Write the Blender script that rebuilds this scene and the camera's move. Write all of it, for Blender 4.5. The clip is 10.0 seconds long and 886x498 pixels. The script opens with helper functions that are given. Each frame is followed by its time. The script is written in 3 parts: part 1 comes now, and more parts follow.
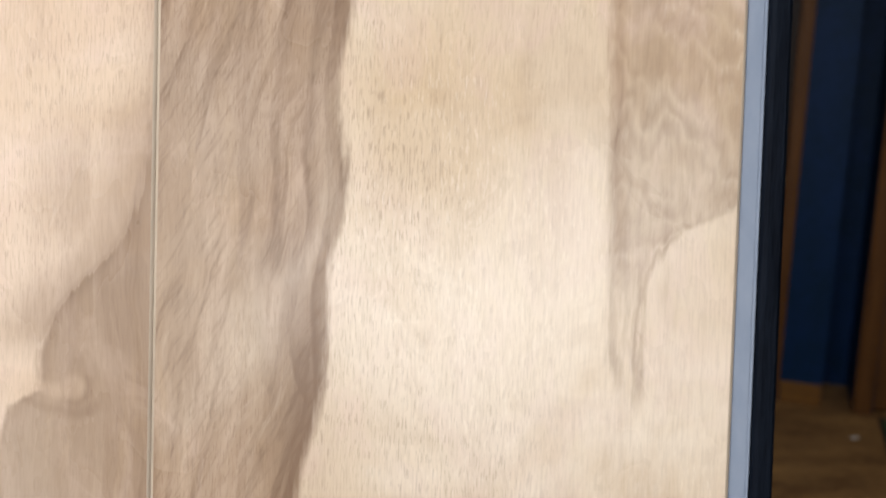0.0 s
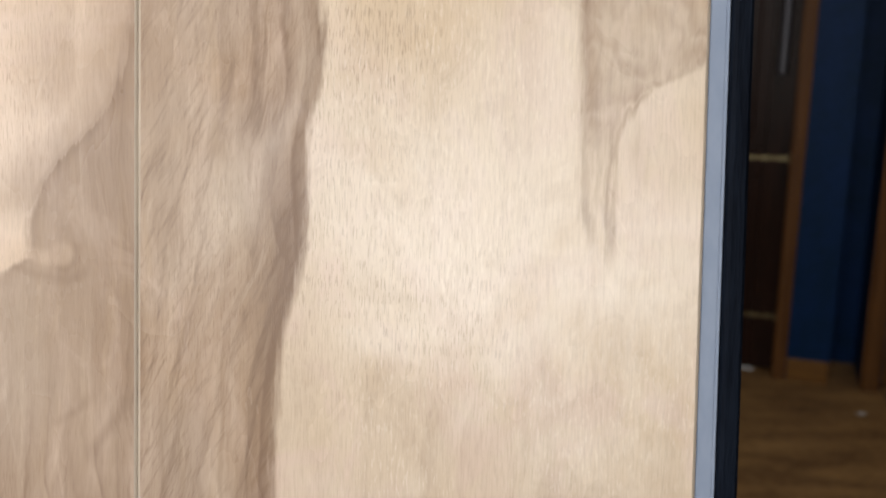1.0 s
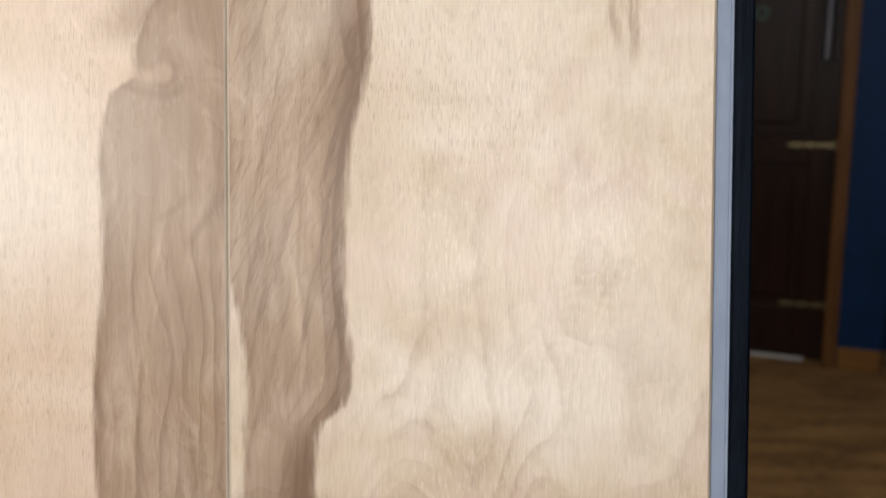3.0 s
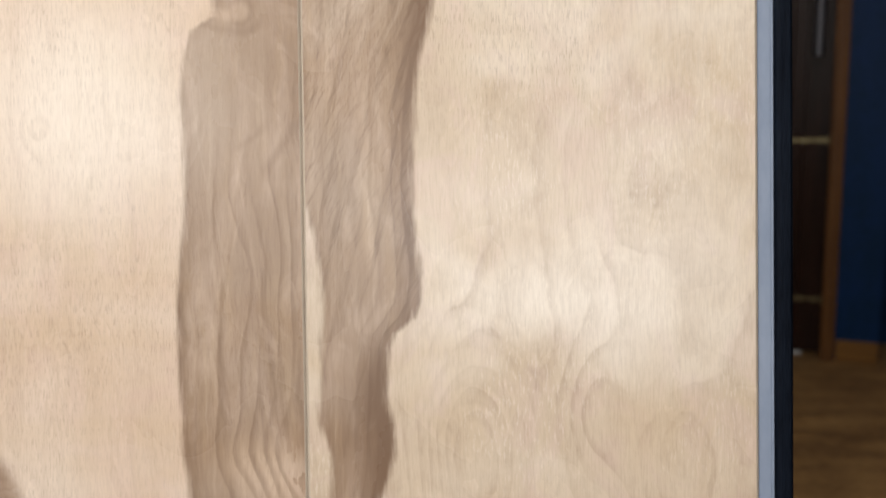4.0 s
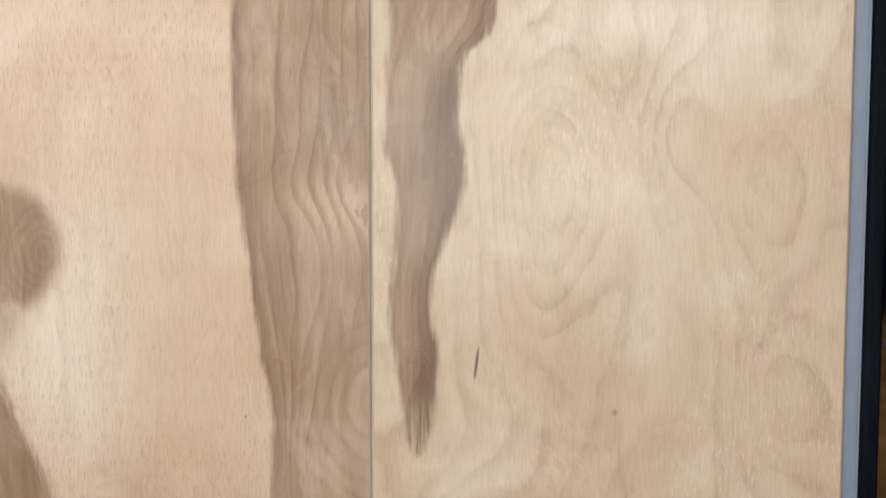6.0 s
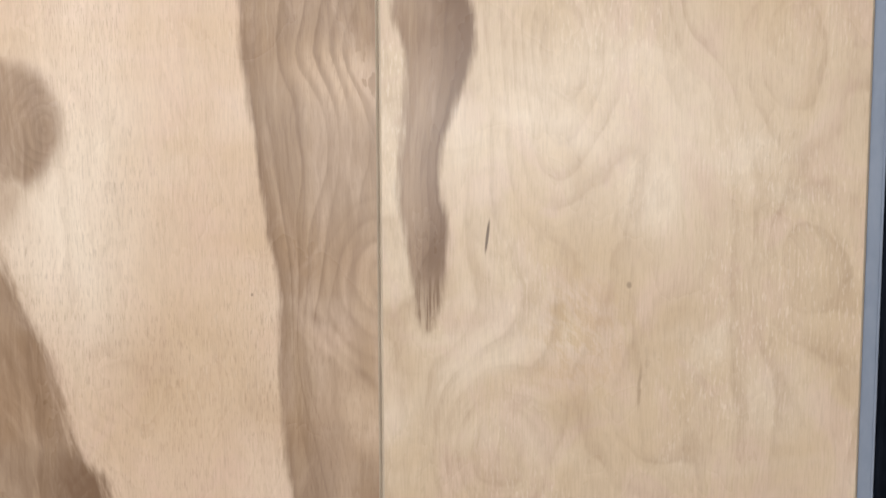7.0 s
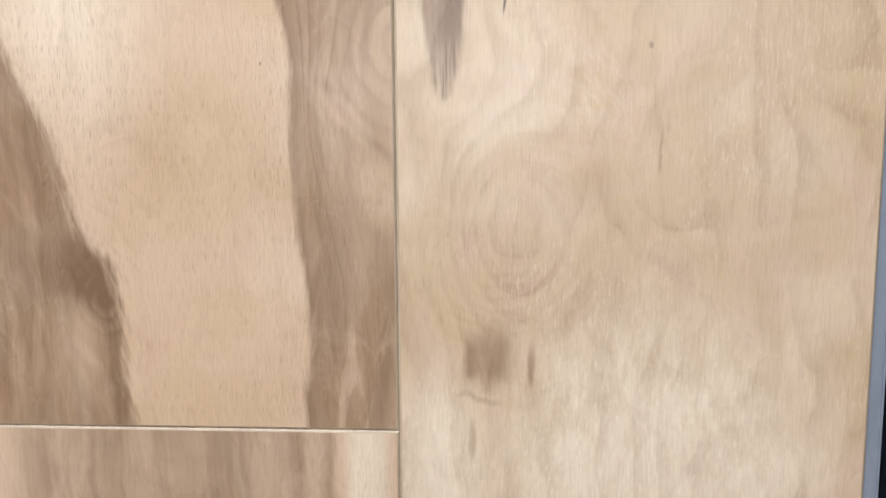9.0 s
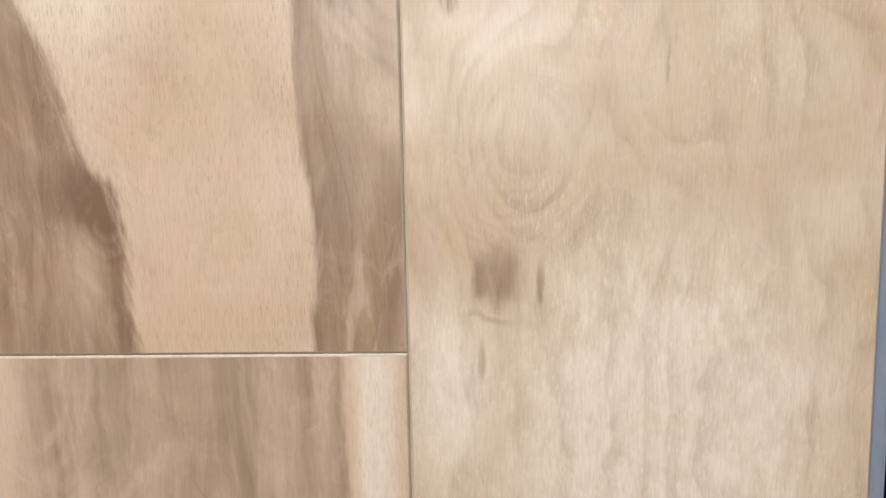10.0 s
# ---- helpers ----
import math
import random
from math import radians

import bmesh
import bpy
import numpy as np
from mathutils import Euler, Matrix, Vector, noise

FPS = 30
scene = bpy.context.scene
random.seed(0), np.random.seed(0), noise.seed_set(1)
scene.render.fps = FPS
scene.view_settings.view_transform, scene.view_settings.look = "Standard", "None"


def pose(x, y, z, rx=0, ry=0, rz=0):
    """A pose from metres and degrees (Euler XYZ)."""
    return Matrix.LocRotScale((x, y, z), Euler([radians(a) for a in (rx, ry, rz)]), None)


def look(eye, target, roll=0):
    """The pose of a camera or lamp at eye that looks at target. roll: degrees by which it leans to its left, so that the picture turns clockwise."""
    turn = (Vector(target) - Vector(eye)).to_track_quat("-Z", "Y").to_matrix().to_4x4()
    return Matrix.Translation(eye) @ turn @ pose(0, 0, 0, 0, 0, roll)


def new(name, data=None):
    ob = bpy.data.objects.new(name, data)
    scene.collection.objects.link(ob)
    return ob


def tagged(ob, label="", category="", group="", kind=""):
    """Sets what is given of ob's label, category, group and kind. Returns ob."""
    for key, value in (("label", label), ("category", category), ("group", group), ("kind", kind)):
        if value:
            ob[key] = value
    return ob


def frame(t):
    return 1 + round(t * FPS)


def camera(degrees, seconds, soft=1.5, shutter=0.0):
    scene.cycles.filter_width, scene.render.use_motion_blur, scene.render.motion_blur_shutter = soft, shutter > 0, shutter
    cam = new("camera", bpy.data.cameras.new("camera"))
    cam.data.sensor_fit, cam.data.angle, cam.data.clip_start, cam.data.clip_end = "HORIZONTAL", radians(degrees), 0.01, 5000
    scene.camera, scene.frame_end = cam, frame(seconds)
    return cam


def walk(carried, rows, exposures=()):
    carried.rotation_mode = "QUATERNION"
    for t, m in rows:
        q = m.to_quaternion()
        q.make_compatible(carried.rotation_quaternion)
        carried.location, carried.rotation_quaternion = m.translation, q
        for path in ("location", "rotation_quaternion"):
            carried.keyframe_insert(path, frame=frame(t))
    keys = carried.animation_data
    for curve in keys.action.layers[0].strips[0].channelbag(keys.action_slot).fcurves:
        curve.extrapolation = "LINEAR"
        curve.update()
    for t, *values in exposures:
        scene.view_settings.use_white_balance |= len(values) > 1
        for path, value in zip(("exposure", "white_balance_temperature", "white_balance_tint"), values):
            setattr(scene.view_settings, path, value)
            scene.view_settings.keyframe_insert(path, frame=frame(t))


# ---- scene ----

# The display board leans back on the floor; its own frame has x across, z up along the face, -y out of the face,
# and its origin where the short joint meets the long one.
BOARD = pose(0, 0, 0.78, -8.2, 0, 0)

cam = camera(55.0, 10.0, soft=1.5)
cam.data.dof.use_dof, cam.data.dof.focus_distance, cam.data.dof.aperture_fstop = True, 0.305, 12.0
# seconds, eye, target and roll, in the board's frame
PATH = [
    (0, (-0.0736, -0.2599, 0.4783), (-0.1943, 1.7346, 0.3939), 1.76),
    (0.5, (-0.0638, -0.2640, 0.4518), (-0.1881, 1.7295, 0.3488), 1.74),
    (1, (-0.0623, -0.2673, 0.4388), (-0.2007, 1.7250, 0.3308), 1.19),
    (1.5, (-0.0624, -0.2692, 0.4186), (-0.2343, 1.7207, 0.3154), 0.81),
    (2, (-0.0635, -0.2722, 0.4021), (-0.2932, 1.7123, 0.3078), 0.75),
    (2.2, (-0.0606, -0.2754, 0.3977), (-0.3081, 1.7062, 0.2893), 1.03),
    (3.3, (-0.0592, -0.3261, 0.3538), (-0.2992, 1.6579, 0.2769), -0.18),
    (3.5, (-0.0645, -0.3331, 0.3461), (-0.3042, 1.6511, 0.2725), -0.48),
    (4, (-0.0839, -0.3402, 0.3328), (-0.3094, 1.6460, 0.2676), -0.68),
    (4.5, (-0.1023, -0.3361, 0.3117), (-0.3117, 1.6518, 0.2433), -0.54),
    (5, (-0.1089, -0.3309, 0.2848), (-0.2950, 1.6581, 0.1879), -0.49),
    (5.5, (-0.1179, -0.3297, 0.2654), (-0.2800, 1.6608, 0.1578), -0.22),
    (6, (-0.1246, -0.3283, 0.2338), (-0.2890, 1.6606, 0.1022), 0.16),
    (6.2, (-0.1230, -0.3276, 0.2200), (-0.3076, 1.6605, 0.1054), -0.07),
    (7.3, (-0.1282, -0.3231, 0.1846), (-0.2997, 1.6586, -0.0237), -0.15),
    (7.5, (-0.1294, -0.3242, 0.1788), (-0.2852, 1.6569, -0.0464), -0.27),
    (8, (-0.1313, -0.3296, 0.1602), (-0.2457, 1.6493, -0.1064), -0.50),
    (8.5, (-0.1363, -0.3234, 0.1402), (-0.2593, 1.6538, -0.1341), -0.49),
    (9, (-0.1426, -0.3237, 0.1198), (-0.2618, 1.6525, -0.1635), -0.37),
    (9.5, (-0.1424, -0.3256, 0.1089), (-0.2365, 1.6457, -0.2154), -0.97),
    (10, (-0.1511, -0.3251, 0.0897), (-0.2380, 1.6513, -0.2035), -1.09),
]
walk(cam, [(t, BOARD @ look(eye, target, roll)) for t, eye, target, roll in PATH],
     exposures=[(0.0, 0.03, 6230, 10), (0.5, 0.03, 6230, 10), (1.0, -0.03, 6250, 10), (2.0, -0.06, 6250, 10), (3.5, -0.01, 6300, 10), (4.5, -0.03, 6400, 10), (5.5, -0.06, 6490, 10), (7.5, 0.09, 6490, 10), (8.5, 0.12, 6490, 10), (10.0, 0.14, 6500, 10)])

# ---- light ----
world = bpy.data.worlds.new("world")
scene.world = world
world.use_nodes = True
sky = world.node_tree.nodes.new("ShaderNodeTexSky")
sky.sky_type = "NISHITA"
sky.sun_disc = False
sky.sun_elevation, sky.sun_rotation = radians(35), radians(200)
world.node_tree.links.new(sky.outputs[0], world.node_tree.nodes["Background"].inputs[0])
world.node_tree.nodes["Background"].inputs[1].default_value = 0.1


def area_lamp(name, m, sx, sy, power, colour):
    data = bpy.data.lights.new(name, "AREA")
    data.shape, data.size, data.size_y, data.energy, data.color = "RECTANGLE", sx, sy, power, colour
    ob = new(name, data)
    ob.matrix_world = m
    return ob


# two unseen windows added for the board's glare, the ceiling fitting over it, and an unseen fill further in
area_lamp("unseen_glare_light", look((-0.10, -1.44, 1.29), (-0.10, 0, 1.25)), 0.66, 0.30, 5.6, (1.0, 0.985, 0.965))
area_lamp("unseen_glare_light", look((-1.12, -1.44, 1.58), (-1.0, 0, 1.35)), 0.40, 0.36, 2.6, (1.0, 0.985, 0.965))
area_lamp("unseen_overhead_light", look((-0.75, -0.75, 2.45), (-0.7, -0.55, 0)), 1.2, 0.3, 45.5, (1.0, 0.985, 0.97))
# fill with no known fitting, added to brighten the far door and floor
area_lamp("unseen_overhead_light", look((1.2, 1.9, 2.45), (1.2, 2.0, 0)), 1.2, 0.3, 8.8, (1.0, 0.93, 0.84))

# ---- materials ----
Z0, Z1, X0, X1 = -0.8, 0.8, -0.4, 0.05   # the span of the grain curves


class Nodes:
    """Short forms for building one material's node tree."""

    def __init__(self, name):
        self.mat = bpy.data.materials.new(name)
        self.mat.use_nodes = True
        self.tree = self.mat.node_tree
        self.bsdf = self.tree.nodes["Principled BSDF"]

    def put(self, socket, value):
        if isinstance(value, (int, float)):
            socket.default_value = value
        elif isinstance(value, tuple):
            socket.default_value = (*value, 1.0) if len(value) == 3 and socket.type == "RGBA" else value
        else:
            self.tree.links.new(value, socket)

    def m(self, op, a, b=0.0, c=0.0, clamp=False):
        n = self.tree.nodes.new("ShaderNodeMath")
        n.operation, n.use_clamp = op, clamp
        for s, v in zip(n.inputs, (a, b, c)):
            self.put(s, v)
        return n.outputs[0]

    def add(self, a, b): return self.m("ADD", a, b)
    def sub(self, a, b): return self.m("SUBTRACT", a, b)
    def mul(self, a, b): return self.m("MULTIPLY", a, b)

    def step(self, v, lo, hi):
        """Smooth step of v from lo to hi."""
        n = self.tree.nodes.new("ShaderNodeMapRange")
        n.interpolation_type = "SMOOTHSTEP"
        for s, x in zip(n.inputs, (v, lo, hi, 0.0, 1.0)):
            self.put(s, x)
        return n.outputs[0]

    def vec(self, x, y, z=0.0):
        n = self.tree.nodes.new("ShaderNodeCombineXYZ")
        for s, v in zip(n.inputs, (x, y, z)):
            self.put(s, v)
        return n.outputs[0]

    def noise(self, v, scale=1.0, detail=2.0, rough=0.5, warp=0.0):
        n = self.tree.nodes.new("ShaderNodeTexNoise")
        for k, x in (("Vector", v), ("Scale", scale), ("Detail", detail), ("Roughness", rough), ("Distortion", warp)):
            self.put(n.inputs[k], x)
        return n.outputs[0]

    def curve(self, z, points):
        """x as a smooth function of z through (z, x) points."""
        n = self.tree.nodes.new("ShaderNodeFloatCurve")
        c = n.mapping.curves[0]
        pts = sorted(points)
        pts = [(Z0, pts[0][1])] + pts + [(Z1, pts[-1][1])]
        while len(c.points) < len(pts):
            c.points.new(0.5, 0.5)
        for p, (a, b) in zip(c.points, pts):
            p.location = ((a - Z0) / (Z1 - Z0), (b - X0) / (X1 - X0))
            p.handle_type = "AUTO_CLAMPED"
        n.mapping.update()
        self.put(n.inputs["Value"], self.m("DIVIDE", self.sub(z, Z0), Z1 - Z0))
        return self.m("MULTIPLY_ADD", n.outputs[0], X1 - X0, X0)

    def mix(self, f, a, b, mode="MIX"):
        n = self.tree.nodes.new("ShaderNodeMix")
        n.data_type, n.blend_type = "RGBA", mode
        self.put(n.inputs[0], f), self.put(n.inputs[6], a), self.put(n.inputs[7], b)
        return n.outputs[2]

    def bump(self, height, strength, distance):
        n = self.tree.nodes.new("ShaderNodeBump")
        self.put(n.inputs["Height"], height)
        n.inputs["Strength"].default_value, n.inputs["Distance"].default_value = strength, distance
        self.tree.links.new(n.outputs[0], self.bsdf.inputs["Normal"])

    def xyz(self, kind="Object"):
        t = self.tree.nodes.new("ShaderNodeTexCoord")
        s = self.tree.nodes.new("ShaderNodeSeparateXYZ")
        self.tree.links.new(t.outputs[kind], s.inputs[0])
        return (*s.outputs, t.outputs[kind])


SAP, SAP_WARM, SAP_PALE, SAP_PINK = (0.575, 0.458, 0.334), (0.558, 0.434, 0.300), (0.75, 0.66, 0.55), (0.575, 0.442, 0.340)
HEART, HEART_DEEP, HEART_GREY = (0.305, 0.203, 0.128), (0.150, 0.088, 0.053), (0.348, 0.260, 0.190)


def ellipse(k, x, z, cx, cz, rx, rz, soft=0.5):
    """1 inside an ellipse, falling off over its outer part."""
    dx = k.m("DIVIDE", k.sub(x, cx), rx)
    dz = k.m("DIVIDE", k.sub(z, cz), rz)
    r = k.m("SQRT", k.add(k.mul(dx, dx), k.mul(dz, dz)))
    return k.step(r, 1.0 + soft, 1.0 - soft)


def saw(k, h, sharp=2.0, soft=0.3):
    """Growth lines at each whole h: a crisper dark side that fades out on the other."""
    f = k.m("FRACT", h)
    return k.mul(k.m("POWER", k.sub(1.0, f), sharp), k.step(f, 0.0, soft))


def rings(k, x, z, cx, cz, squash, pitch, reach, wob):
    """Growth rings round a point, fading out at reach; wob is a wobble in metres."""
    dx = k.sub(x, cx)
    dz = k.mul(k.sub(z, cz), squash)
    r = k.add(k.m("SQRT", k.add(k.mul(dx, dx), k.mul(dz, dz))), wob)
    return k.mul(saw(k, k.m("DIVIDE", r, pitch)), k.step(r, reach, reach * 0.3))


def flow(k, x, guides, counts):
    """A ring number that grows across a row of guide lines, with counts[i] lines from the i-th guide to the next."""
    h = 0.0
    for a, b, n in zip(guides, guides[1:], counts):
        h = k.add(h, k.mul(k.m("DIVIDE", k.sub(x, a), k.m("MAXIMUM", k.sub(b, a), 0.0015), clamp=True), n))
    return h


def contour(k, x, z, gain, bumps, wander):
    """Growth lines as the contours of a slope with humps (x, z, half width, half height, rings)."""
    h = k.add(k.mul(x, gain), wander)
    for cx, cz, rx, rz, rise in bumps:
        dx = k.m("DIVIDE", k.sub(x, cx), rx)
        dz = k.m("DIVIDE", k.sub(z, cz), rz)
        h = k.add(h, k.mul(k.m("EXPONENT", k.mul(k.add(k.mul(dx, dx), k.mul(dz, dz)), -1.0)), rise))
    return h


def stroke(k, x, z, points, width, fade=0.006):
    """A line along (z, x) points, fading at its ends."""
    d = k.m("ABSOLUTE", k.sub(x, k.curve(z, points)))
    lo, hi = min(points)[0], max(points)[0]
    return k.mul(k.step(d, width, 0.0), k.mul(k.step(z, lo - fade, lo + fade), k.step(z, hi + fade, hi - fade)))


class Grain:
    """The slow and quick wander of the fibres that all the figure follows, in metres."""

    def __init__(self, k, x, z):
        self.slow = k.mul(k.sub(k.noise(k.vec(k.mul(x, 30), k.mul(z, 13)), 1, 2), 0.5), 0.04)
        self.mid = k.mul(k.sub(k.noise(k.vec(k.mul(x, 75), k.mul(z, 55), 2.2), 1, 3), 0.5), 0.012)
        self.jag = k.mul(k.sub(k.noise(k.vec(k.mul(x, 420), k.mul(z, 45)), 1, 3, 0.6), 0.5), 0.0062)
        self.wob = k.add(self.slow, k.add(self.mid, k.mul(self.jag, 0.25)))


def wood(name, figure, peach=0.0):
    """Vinyl plank face printed as spalted maple. figure(k, x, z, g) gives the heartwood mask, its deep lines, the sap's
    growth lines, dark marks, pale and grey clouds (partly painted glare on the upper plank), how porous it is and its
    honey-coloured clouds."""
    k = Nodes(name)
    x, y, z, p = k.xyz()
    g = Grain(k, x, z)
    heart, deep, lines, marks, pale, grey, porous, warm = figure(k, x, z, g)
    xs = k.add(x, k.mul(g.wob, 0.35))
    xf = k.add(x, k.mul(g.slow, 0.05))
    cloud = k.noise(k.vec(k.mul(x, 24), k.mul(z, 12), 3.1), 1, 4, 0.55, 0.8)
    cloud2 = k.noise(k.vec(k.mul(x, 13), k.mul(z, 17), 7.7), 1, 3, 0.5, 0.6)
    cloud3 = k.noise(k.vec(k.mul(x, 40), k.mul(z, 26), 15.7), 1, 4, 0.6, 1.0)
    streak = k.noise(k.vec(k.mul(xs, 230), k.mul(z, 7), 1.3), 1, 4, 0.65)
    fibre = k.noise(k.vec(k.mul(xf, 1500), k.mul(z, 95)), 1, 3, 0.65)
    pore_n = k.noise(k.vec(k.mul(xf, 2300), k.mul(z, 190), 5.0), 1, 1.5, 0.5)
    crowd = k.step(k.noise(k.vec(k.mul(x, 22), k.mul(z, 12), 9.0), 1, 3), 0.40, 0.62)
    pores = k.mul(k.mul(k.step(pore_n, 0.57, 0.63), k.m("MULTIPLY_ADD", crowd, 0.6, 0.4)), porous)
    fleck_n = k.noise(k.vec(k.mul(xf, 950), k.mul(z, 190), 11.0), 1, 2, 0.55)
    flecky = k.step(k.noise(k.vec(k.mul(x, 17), k.mul(z, 12), 21.0), 1, 3), 0.44, 0.60)
    fleck = k.mul(k.step(fleck_n, 0.53, 0.68), k.m("MAXIMUM", k.mul(flecky, 0.65), k.mul(pale, 1.1)))
    sap = k.mix(k.step(cloud, 0.40, 0.64), SAP, SAP_WARM)
    sap = k.mix(k.step(cloud3, 0.45, 0.65), sap, SAP_PINK)
    sap = k.mix(k.mul(k.step(cloud2, 0.42, 0.70), 0.5), sap, SAP_PALE)
    sap = k.mix(k.mul(k.step(cloud3, 0.48, 0.30), 0.16), sap, HEART)
    sap = k.mix(peach, sap, (0.60, 0.425, 0.318))
    sap = k.mix(warm, sap, (0.50, 0.355, 0.205))
    sap = k.mix(k.m("MINIMUM", k.mul(pale, 0.85), 1.0), sap, SAP_PALE)
    fade = k.step(k.noise(k.vec(k.mul(x, 38), k.mul(z, 24), 31.0), 1, 3, 0.6), 0.36, 0.64)
    sap = k.mix(k.m("MINIMUM", k.mul(k.mul(lines, k.m("MULTIPLY_ADD", fade, 0.75, 0.25)), 0.40), 0.40), sap, HEART)
    sap = k.mix(k.mul(k.step(streak, 0.48, 0.75), 0.14), sap, HEART)
    sap = k.mix(k.mul(fleck, 0.42 if peach == 0 else 0.16), sap, (0.78, 0.69, 0.57))
    dark = k.mix(k.m("MAXIMUM", k.mul(k.step(cloud2, 0.40, 0.62), 0.55), grey), HEART, HEART_GREY)
    dark = k.mix(k.mul(k.step(streak, 0.47, 0.72), 0.42), dark, HEART_DEEP)
    dark = k.mix(k.mul(k.step(streak, 0.46, 0.25), 0.26), dark, SAP)
    dark = k.mix(k.mul(k.step(cloud3, 0.52, 0.70), 0.32), dark, SAP_PINK)
    # paler and honey-coloured runs inside the heartwood
    run = k.noise(k.vec(k.mul(xs, 52), k.mul(z, 9), 44.0), 1, 4, 0.6, 0.9)
    dark = k.mix(k.mul(k.step(run, 0.44, 0.70), 0.42), dark, SAP_PINK)
    honey = k.noise(k.vec(k.mul(xs, 110), k.mul(z, 16), 52.0), 1, 3, 0.55, 0.7)
    dark = k.mix(k.mul(k.step(honey, 0.48, 0.74), 0.22), dark, (0.50, 0.36, 0.22))
    dark = k.mix(k.m("MINIMUM", k.mul(deep, 0.72), 0.85), dark, HEART_DEEP)
    col = k.mix(heart, sap, dark)
    col = k.mix(k.mul(k.mul(pores, k.sub(1.0, k.mul(heart, 0.35))), 0.42), col, HEART_DEEP)
    col = k.mix(k.mul(k.step(fibre, 0.42, 0.68), 0.13), col, HEART_DEEP)
    col = k.mix(marks, col, (0.07, 0.04, 0.03))
    k.put(k.bsdf.inputs["Base Color"], col)
    k.put(k.bsdf.inputs["Roughness"], k.m("MULTIPLY_ADD", cloud, 0.10, 0.225))
    k.bsdf.inputs["Specular IOR Level"].default_value = 0.38
    k.bump(k.sub(k.mul(fibre, 0.5), pores), 0.22, 0.0003)
    return k.mat


def band(k, x, lo, hi, g, soft=0.0022):
    """1 where lo < x < hi, with a fibrous edge."""
    xj = k.add(k.add(x, g.jag), k.mul(g.mid, 0.12))
    return k.mul(k.step(k.sub(xj, lo), -soft, soft), k.step(k.sub(hi, xj), -soft, soft))


def near(k, d, width):
    """1 at d = 0, fading out over width on the positive side."""
    return k.mul(k.step(d, width, 0.0), k.step(d, -0.002, 0.0))


def figure_long(k, x, z, g):
    right = k.curve(z, [(0.10, -0.20), (0.127, -0.163), (0.138, -0.157), (0.151, -0.155), (0.172, -0.1535), (0.185, -0.156), (0.198, -0.156),
                        (0.214, -0.151), (0.233, -0.145), (0.245, -0.143), (0.262, -0.146), (0.283, -0.1445), (0.297, -0.133), (0.306, -0.1315),
                        (0.343, -0.1345), (0.387, -0.1325), (0.403, -0.130), (0.431, -0.1245), (0.455, -0.1245), (0.487, -0.119),
                        (0.499, -0.1205), (0.516, -0.123), (0.542, -0.119)])
    left = k.curve(z, [(0.10, -0.14), (0.129, -0.161), (0.135, -0.165), (0.151, -0.168), (0.17, -0.1705), (0.186, -0.173), (0.212, -0.1708),
                       (0.234, -0.1695), (0.254, -0.1752), (0.278, -0.173), (0.309, -0.173), (0.334, -0.178), (0.348, -0.182), (0.4, -0.19)])
    heart = band(k, x, left, right, g)
    deep = k.mul(near(k, k.sub(right, x), 0.014), 0.75)
    # two dark flames beside the heartwood's edge
    xr = k.sub(k.add(x, k.mul(g.mid, 0.3)), right)
    deep = k.add(deep, k.mul(ellipse(k, k.add(xr, k.mul(k.sub(z, 0.425), 0.10)), z, -0.0085, 0.425, 0.0055, 0.032, 0.8), 0.55))
    deep = k.add(deep, k.mul(ellipse(k, k.add(xr, k.mul(k.sub(z, 0.47), -0.06)), z, -0.012, 0.475, 0.0035, 0.030, 0.8), 0.4))
    deep = k.add(deep, k.mul(near(k, k.sub(x, left), 0.006), 0.25))
    # fibres that slant across the heartwood, and wavy growth lines along it
    slant = k.add(k.sub(x, k.mul(z, 0.24)), k.mul(g.slow, 0.6))
    tex = k.noise(k.vec(k.mul(slant, 230), k.mul(z, 16)), 1, 4, 0.65)
    deep = k.add(deep, k.mul(k.step(tex, 0.48, 0.70), k.m("MULTIPLY_ADD", k.step(z, 0.25, 0.35), 0.5, 0.2)))
    dash = k.noise(k.vec(k.mul(k.add(k.sub(x, k.mul(z, 0.55)), k.mul(g.slow, 0.15)), 620), k.mul(k.add(z, k.mul(x, 0.4)), 75), 23.0), 1, 3, 0.6)
    deep = k.add(deep, k.mul(k.mul(k.step(dash, 0.50, 0.66), k.step(z, 0.27, 0.36)), k.m("MULTIPLY_ADD", k.step(x, -0.135, -0.165), 0.24, 0.18)))
    start = k.curve(z, [(0.13, -0.166), (0.17, -0.172), (0.212, -0.172), (0.254, -0.176), (0.31, -0.175), (0.348, -0.183), (0.40, -0.188), (0.45, -0.181), (0.52, -0.176)])
    inner = k.curve(z, [(0.13, -0.161), (0.185, -0.162), (0.245, -0.154), (0.283, -0.153), (0.306, -0.142), (0.343, -0.1435), (0.387, -0.1415),
                        (0.405, -0.1355), (0.418, -0.1322), (0.425, -0.136), (0.4357, -0.1379), (0.4465, -0.1389), (0.4555, -0.1363), (0.4663, -0.1327), (0.4787, -0.132), (0.52, -0.131)])
    ring = k.add(flow(k, x, [start, inner, right], (4.0, 2.0)), k.add(k.mul(g.slow, 45), k.mul(g.mid, 35)))
    deep = k.add(deep, k.mul(saw(k, ring, 3.0, 0.2), k.m("MULTIPLY_ADD", k.step(x, -0.165, -0.14), 0.5, 0.35)))
    deep = k.add(deep, k.mul(ellipse(k, k.add(x, g.mid), z, -0.152, 0.256, 0.010, 0.024, 0.8), 0.55))
